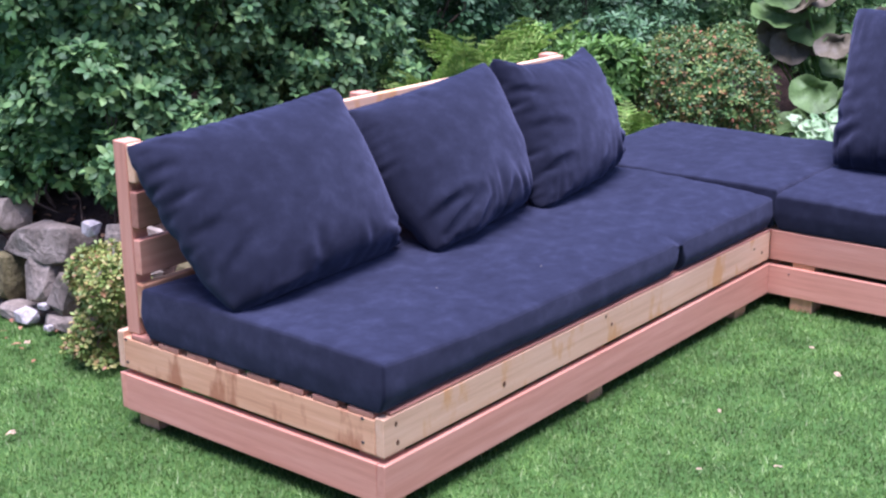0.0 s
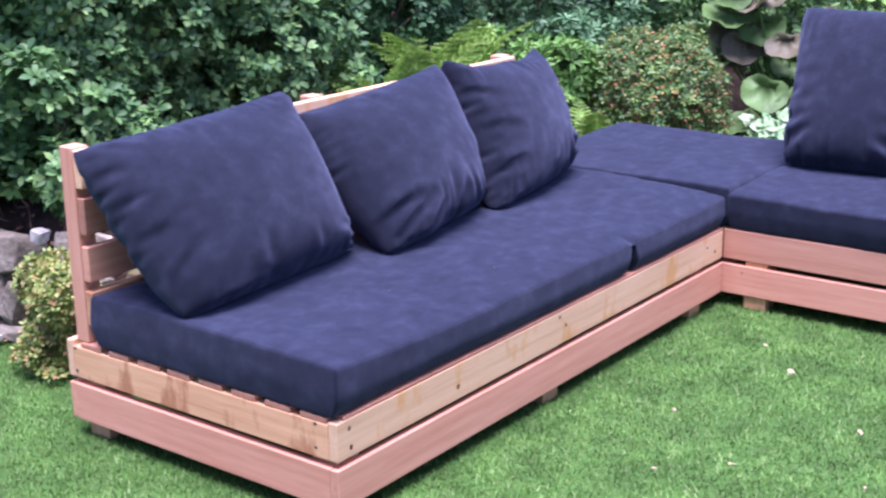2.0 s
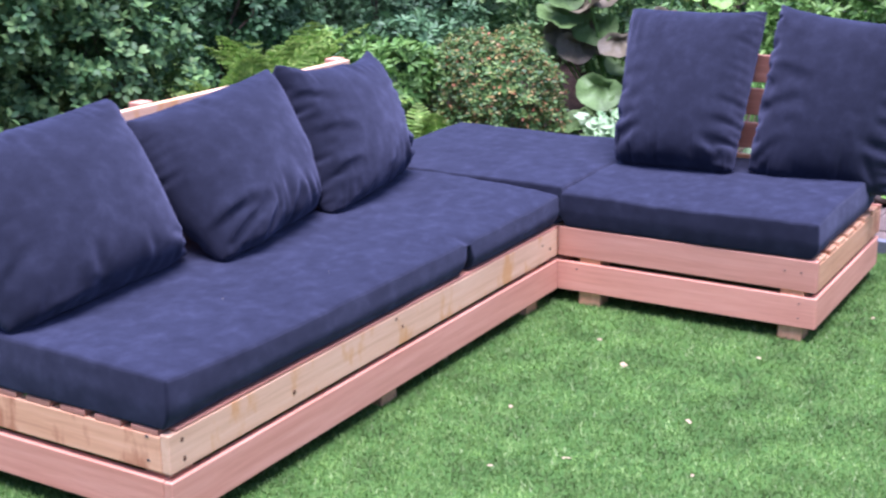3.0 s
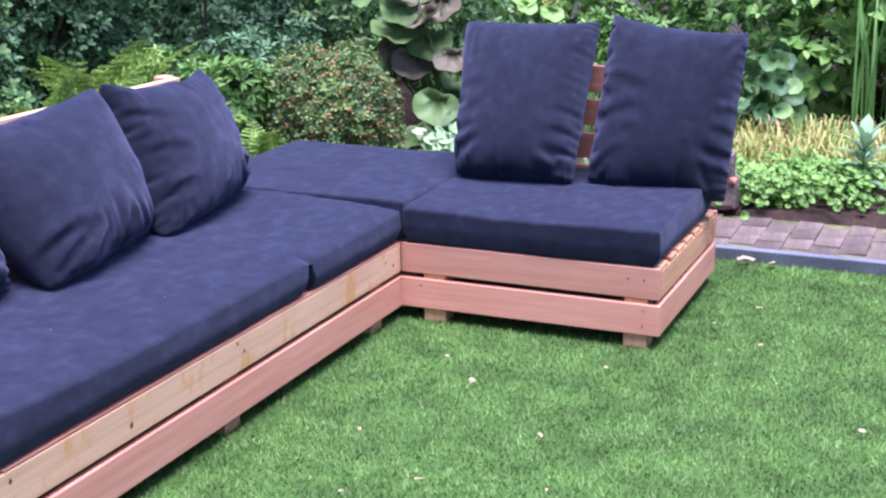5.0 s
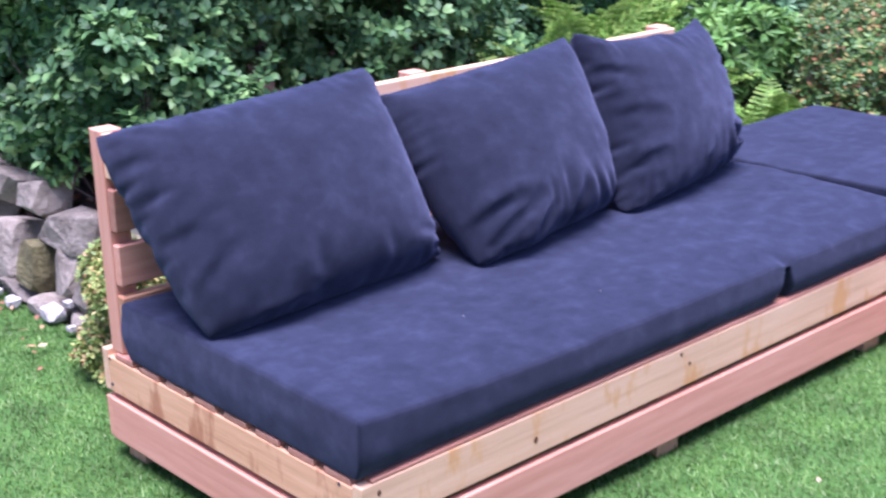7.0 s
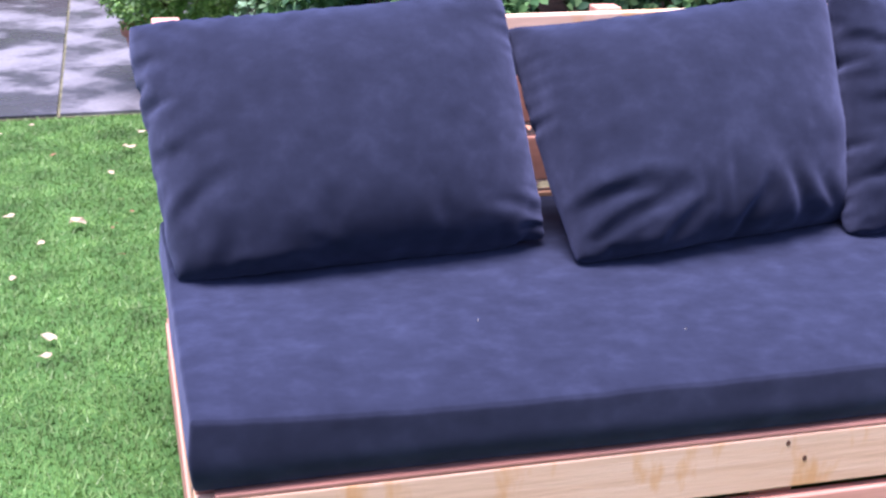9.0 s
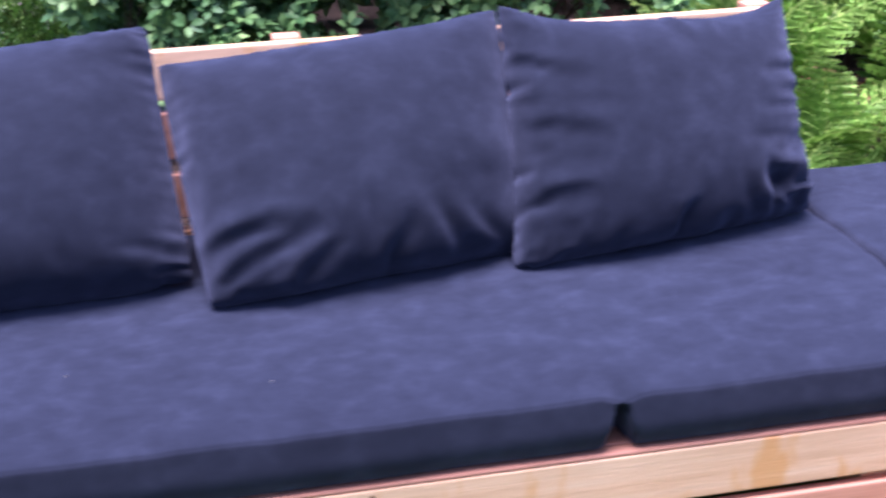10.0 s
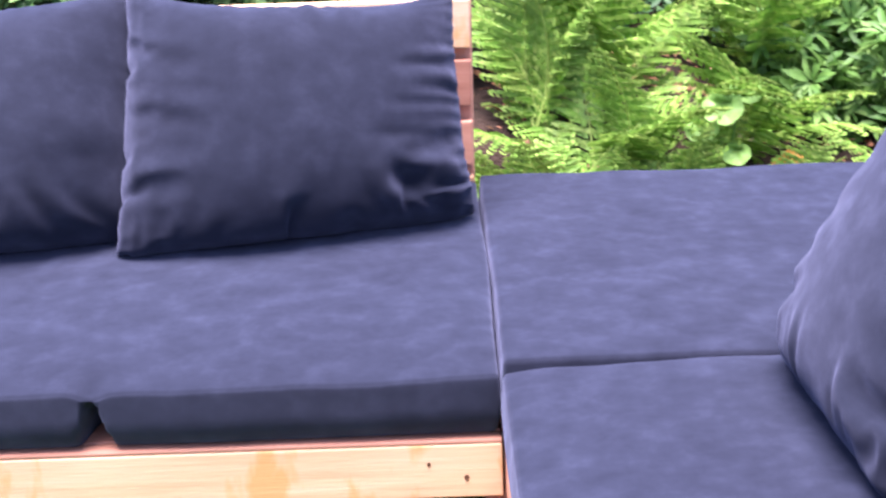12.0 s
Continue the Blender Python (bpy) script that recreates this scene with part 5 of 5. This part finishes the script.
# ---- path, kerb, patio ----
kerb = part("kerb", block(0.042, 7.0, 0.10, 0.004), KERB)
kerb.location = (2.910, -2.9, -0.004)
tagged(kerb, "blue-grey plastic lawn edging strip along the path", "edging", kind="structure")
bed = bmesh.new()
bmesh.ops.create_cube(bed, size=1.0, matrix=Matrix.Translation((3.185, -2.9, 0.004)) @ Matrix.Diagonal((0.505, 7.0, 0.05, 1)))
path_ob = tagged(part("path", bed, JOINT), "narrow path of worn clay pavers with mossy joints", "path", kind="structure")
pv = [bpy.data.meshes.new("paver") for _ in range(4)]
for k, me in enumerate(pv):
    bm = block(0.134, 0.096, 0.05, 0.007, 0.003)
    bm.to_mesh(me)
    bm.free()
    me.materials.append(PAVER)
rp = np.random.default_rng(111)
for j in range(45):
    y = -3.75 + j * 0.100
    for i in range(4):
        x = 2.935 + 0.072 + i * 0.140 - (0.07 if j % 2 else 0.0)
        if not 2.99 < x < 3.40:
            continue
        ob = new("paver", pv[int(rp.integers(4))])
        ob.parent = path_ob
        ob.matrix_local = pose(x, y, 0.012 + rp.uniform(-0.002, 0.004), rp.uniform(-1.2, 1.2), rp.uniform(-1.2, 1.2), rp.uniform(-1.2, 1.2))

pat = bmesh.new()
bmesh.ops.create_cube(pat, size=1.0, matrix=Matrix.Translation((-1.85, 4.25, -0.012)) @ Matrix.Diagonal((4.5, 2.38, 0.03, 1)))
patio = tagged(part("patio", pat, JOINT), "wet grey concrete slab patio beyond the lawn", "patio", kind="structure")
for x0, x1, ys in ((-4.0, -1.55, (3.062, 4.25, 5.43)), (-1.54, -0.275, (3.062, 5.43)), (-0.265, 0.39, (3.062, 3.79, 4.6, 5.43))):
    for a, b in zip(ys, ys[1:]):
        ob = part("slab", block(x1 - x0, b - a - 0.01, 0.03, 0.003), SLAB, patio)
        ob.location = ((x0 + x1) / 2, (a + b) / 2, 0.001)
for k in range(14):
    ob = part("edging_stake", block(0.19, 0.07, 0.16, 0.006, 0.006), STONE)
    ob.matrix_world = pose(-3.2 + k * 0.26, 5.52, 0.06, rp.uniform(-6, 6), rp.uniform(-4, 4), rp.uniform(-5, 5))
    tagged(ob, "weathered grey edging block at the patio border", "edging", "patio edging blocks")


# ---- litter on the lawn and seats ----
def fallen(at, size, turn, name="fallen_petal", label="dry pale petal lying on the lawn", mat=PETAL):
    r = np.random.default_rng(int(abs(at[0] * 991 + at[1] * 313) * 10))
    bm = bmesh.new()
    n = 9
    c = bm.verts.new((0, 0, 0.004))
    ring = [bm.verts.new((size * math.cos(2 * math.pi * k / n) * r.uniform(0.7, 1.1), size * 0.5 * math.sin(2 * math.pi * k / n) * r.uniform(0.7, 1.2), size * r.uniform(-0.1, 0.35))) for k in range(n)]
    for k in range(n):
        bm.faces.new((c, ring[k], ring[(k + 1) % n]))
    bmesh.ops.solidify(bm, geom=bm.faces[:], thickness=0.0012)
    ob = part(name, bm, mat)
    ob.matrix_world = pose(at[0], at[1], at[2], r.uniform(-12, 12), r.uniform(-12, 12), turn)
    tagged(ob, label, "petal", "fallen petals")


for k, (x, y, size) in enumerate(((-0.247, 1.022, 0.013), (1.362, -0.441, 0.014), (0.739, -0.559, 0.011), (-0.19, 1.869, 0.022), (-0.335, 1.482, 0.014), (-0.24, 1.119, 0.015), (1.085, -0.735, 0.011),
                                  (2.84, -0.90, 0.035), (2.82, -1.00, 0.025), (1.405, -1.47, 0.012), (1.519, -0.294, 0.009), (-0.042, 2.573, 0.02), (2.3, -1.05, 0.012), (1.95, -1.12, 0.010), (0.95, -0.30, 0.009),
                                  (0.62, -0.42, 0.008), (-0.37, 1.95, 0.013), (-0.28, 1.72, 0.012), (0.1, 1.75, 0.016), (0.18, 1.95, 0.018), (0.12, 2.2, 0.02), (0.05, 1.9, 0.013), (0.16, 1.55, 0.014), (-0.1, 2.3, 0.015),
                                  (0.0, 2.75, 0.014), (-0.45, 2.8, 0.013), (1.6, -0.75, 0.008), (0.8, -0.85, 0.009), (-0.35, 2.9, 0.012), (2.1, -0.95, 0.008), (0.21, 1.42, 0.012), (0.2, 2.5, 0.02))):
    fallen((x, y, 0.022), size * (1.35 if y > 1.0 else 1.1), k * 67)
for k, (x, y) in enumerate(((1.239, 0.262), (1.853, 0.131), (0.45, 0.22), (0.75, 0.12))):
    fallen((x, y, 0.3795), 0.0022, k * 50, "lint_fleck", "tiny white lint fleck on the seat cushion", WHITE)


# ---- invented plain walls round the garden and behind the camera, cutting low sky light ----
PLASTER = rough_stuff("added_wall_grey", ((0.3, (0.20, 0.19, 0.17)), (0.7, (0.30, 0.29, 0.27))), 2, 40, 0.9, 0.3, 0.004)
for nm, at, size in (("added_wall_south", (-1.0, -6.5, 0.9), (16.0, 0.2, 2.2)), ("added_wall_west", (-7.5, 1.0, 0.9), (0.2, 14.6, 2.2)), ("added_wall_north", (-1.0, 8.4, 0.9), (16.0, 0.2, 2.2)), ("added_wall_east", (8.6, 1.0, 0.9), (0.2, 14.6, 2.2))):
    w = part(nm, block(*size, 0.01), PLASTER)
    w.location = at
    tagged(w, "plain unseen wall added to close the garden and cut low sky light", "wall", kind="structure")


# ---- dry leaves on the mulch under the shrubs ----
DRY = leafy("dry_leaf", ((0.0, (0.20, 0.09, 0.05)), (0.5, (0.34, 0.15, 0.08)), (1.0, (0.45, 0.27, 0.15))), 0.2, 0.7, 0.2, 0.15)
rl = np.random.default_rng(121)
n = 900
lx, ly = rl.uniform(0.38, 2.9, n), rl.uniform(1.15, 2.1, n)
lp = np.stack([lx, ly, bed_height(lx, ly) + 0.022], -1)
fwl = unit(rl.normal(0, 1, (n, 3)) * np.array([1, 1, 0.25]))
upl = unit(np.array([0, 0, 1.0]) + rl.normal(0, 0.3, (n, 3)))
ll = rl.uniform(0.02, 0.045, n)
v, f = leaf_arrays(LEAF8, FACE8, lp, fwl, upl, ll, ll * 0.5)
tagged(soup("leaf_litter", v, f, DRY), "dry brown fallen leaves on dark mulch", "leaf litter", kind="stuff")

n = 60
lx = rl.uniform(0.02, 0.30, n)
ly = rl.uniform(1.40, 2.9, n)
lx = np.where(rl.random(n) < 0.3, lx - rl.uniform(0, 0.35, n), lx)
lp = np.stack([lx, ly, np.full(n, 0.022)], -1)
fwl = unit(rl.normal(0, 1, (n, 3)) * np.array([1, 1, 0.2]))
ll = rl.uniform(0.014, 0.034, n)
v, f = leaf_arrays(LEAF8, FACE8, lp, fwl, upl[:n], ll, ll * 0.5)
tagged(soup("leaf_litter", v, f, DRY), "dry leaves scattered on the lawn below the stone wall", "leaf litter", kind="stuff")
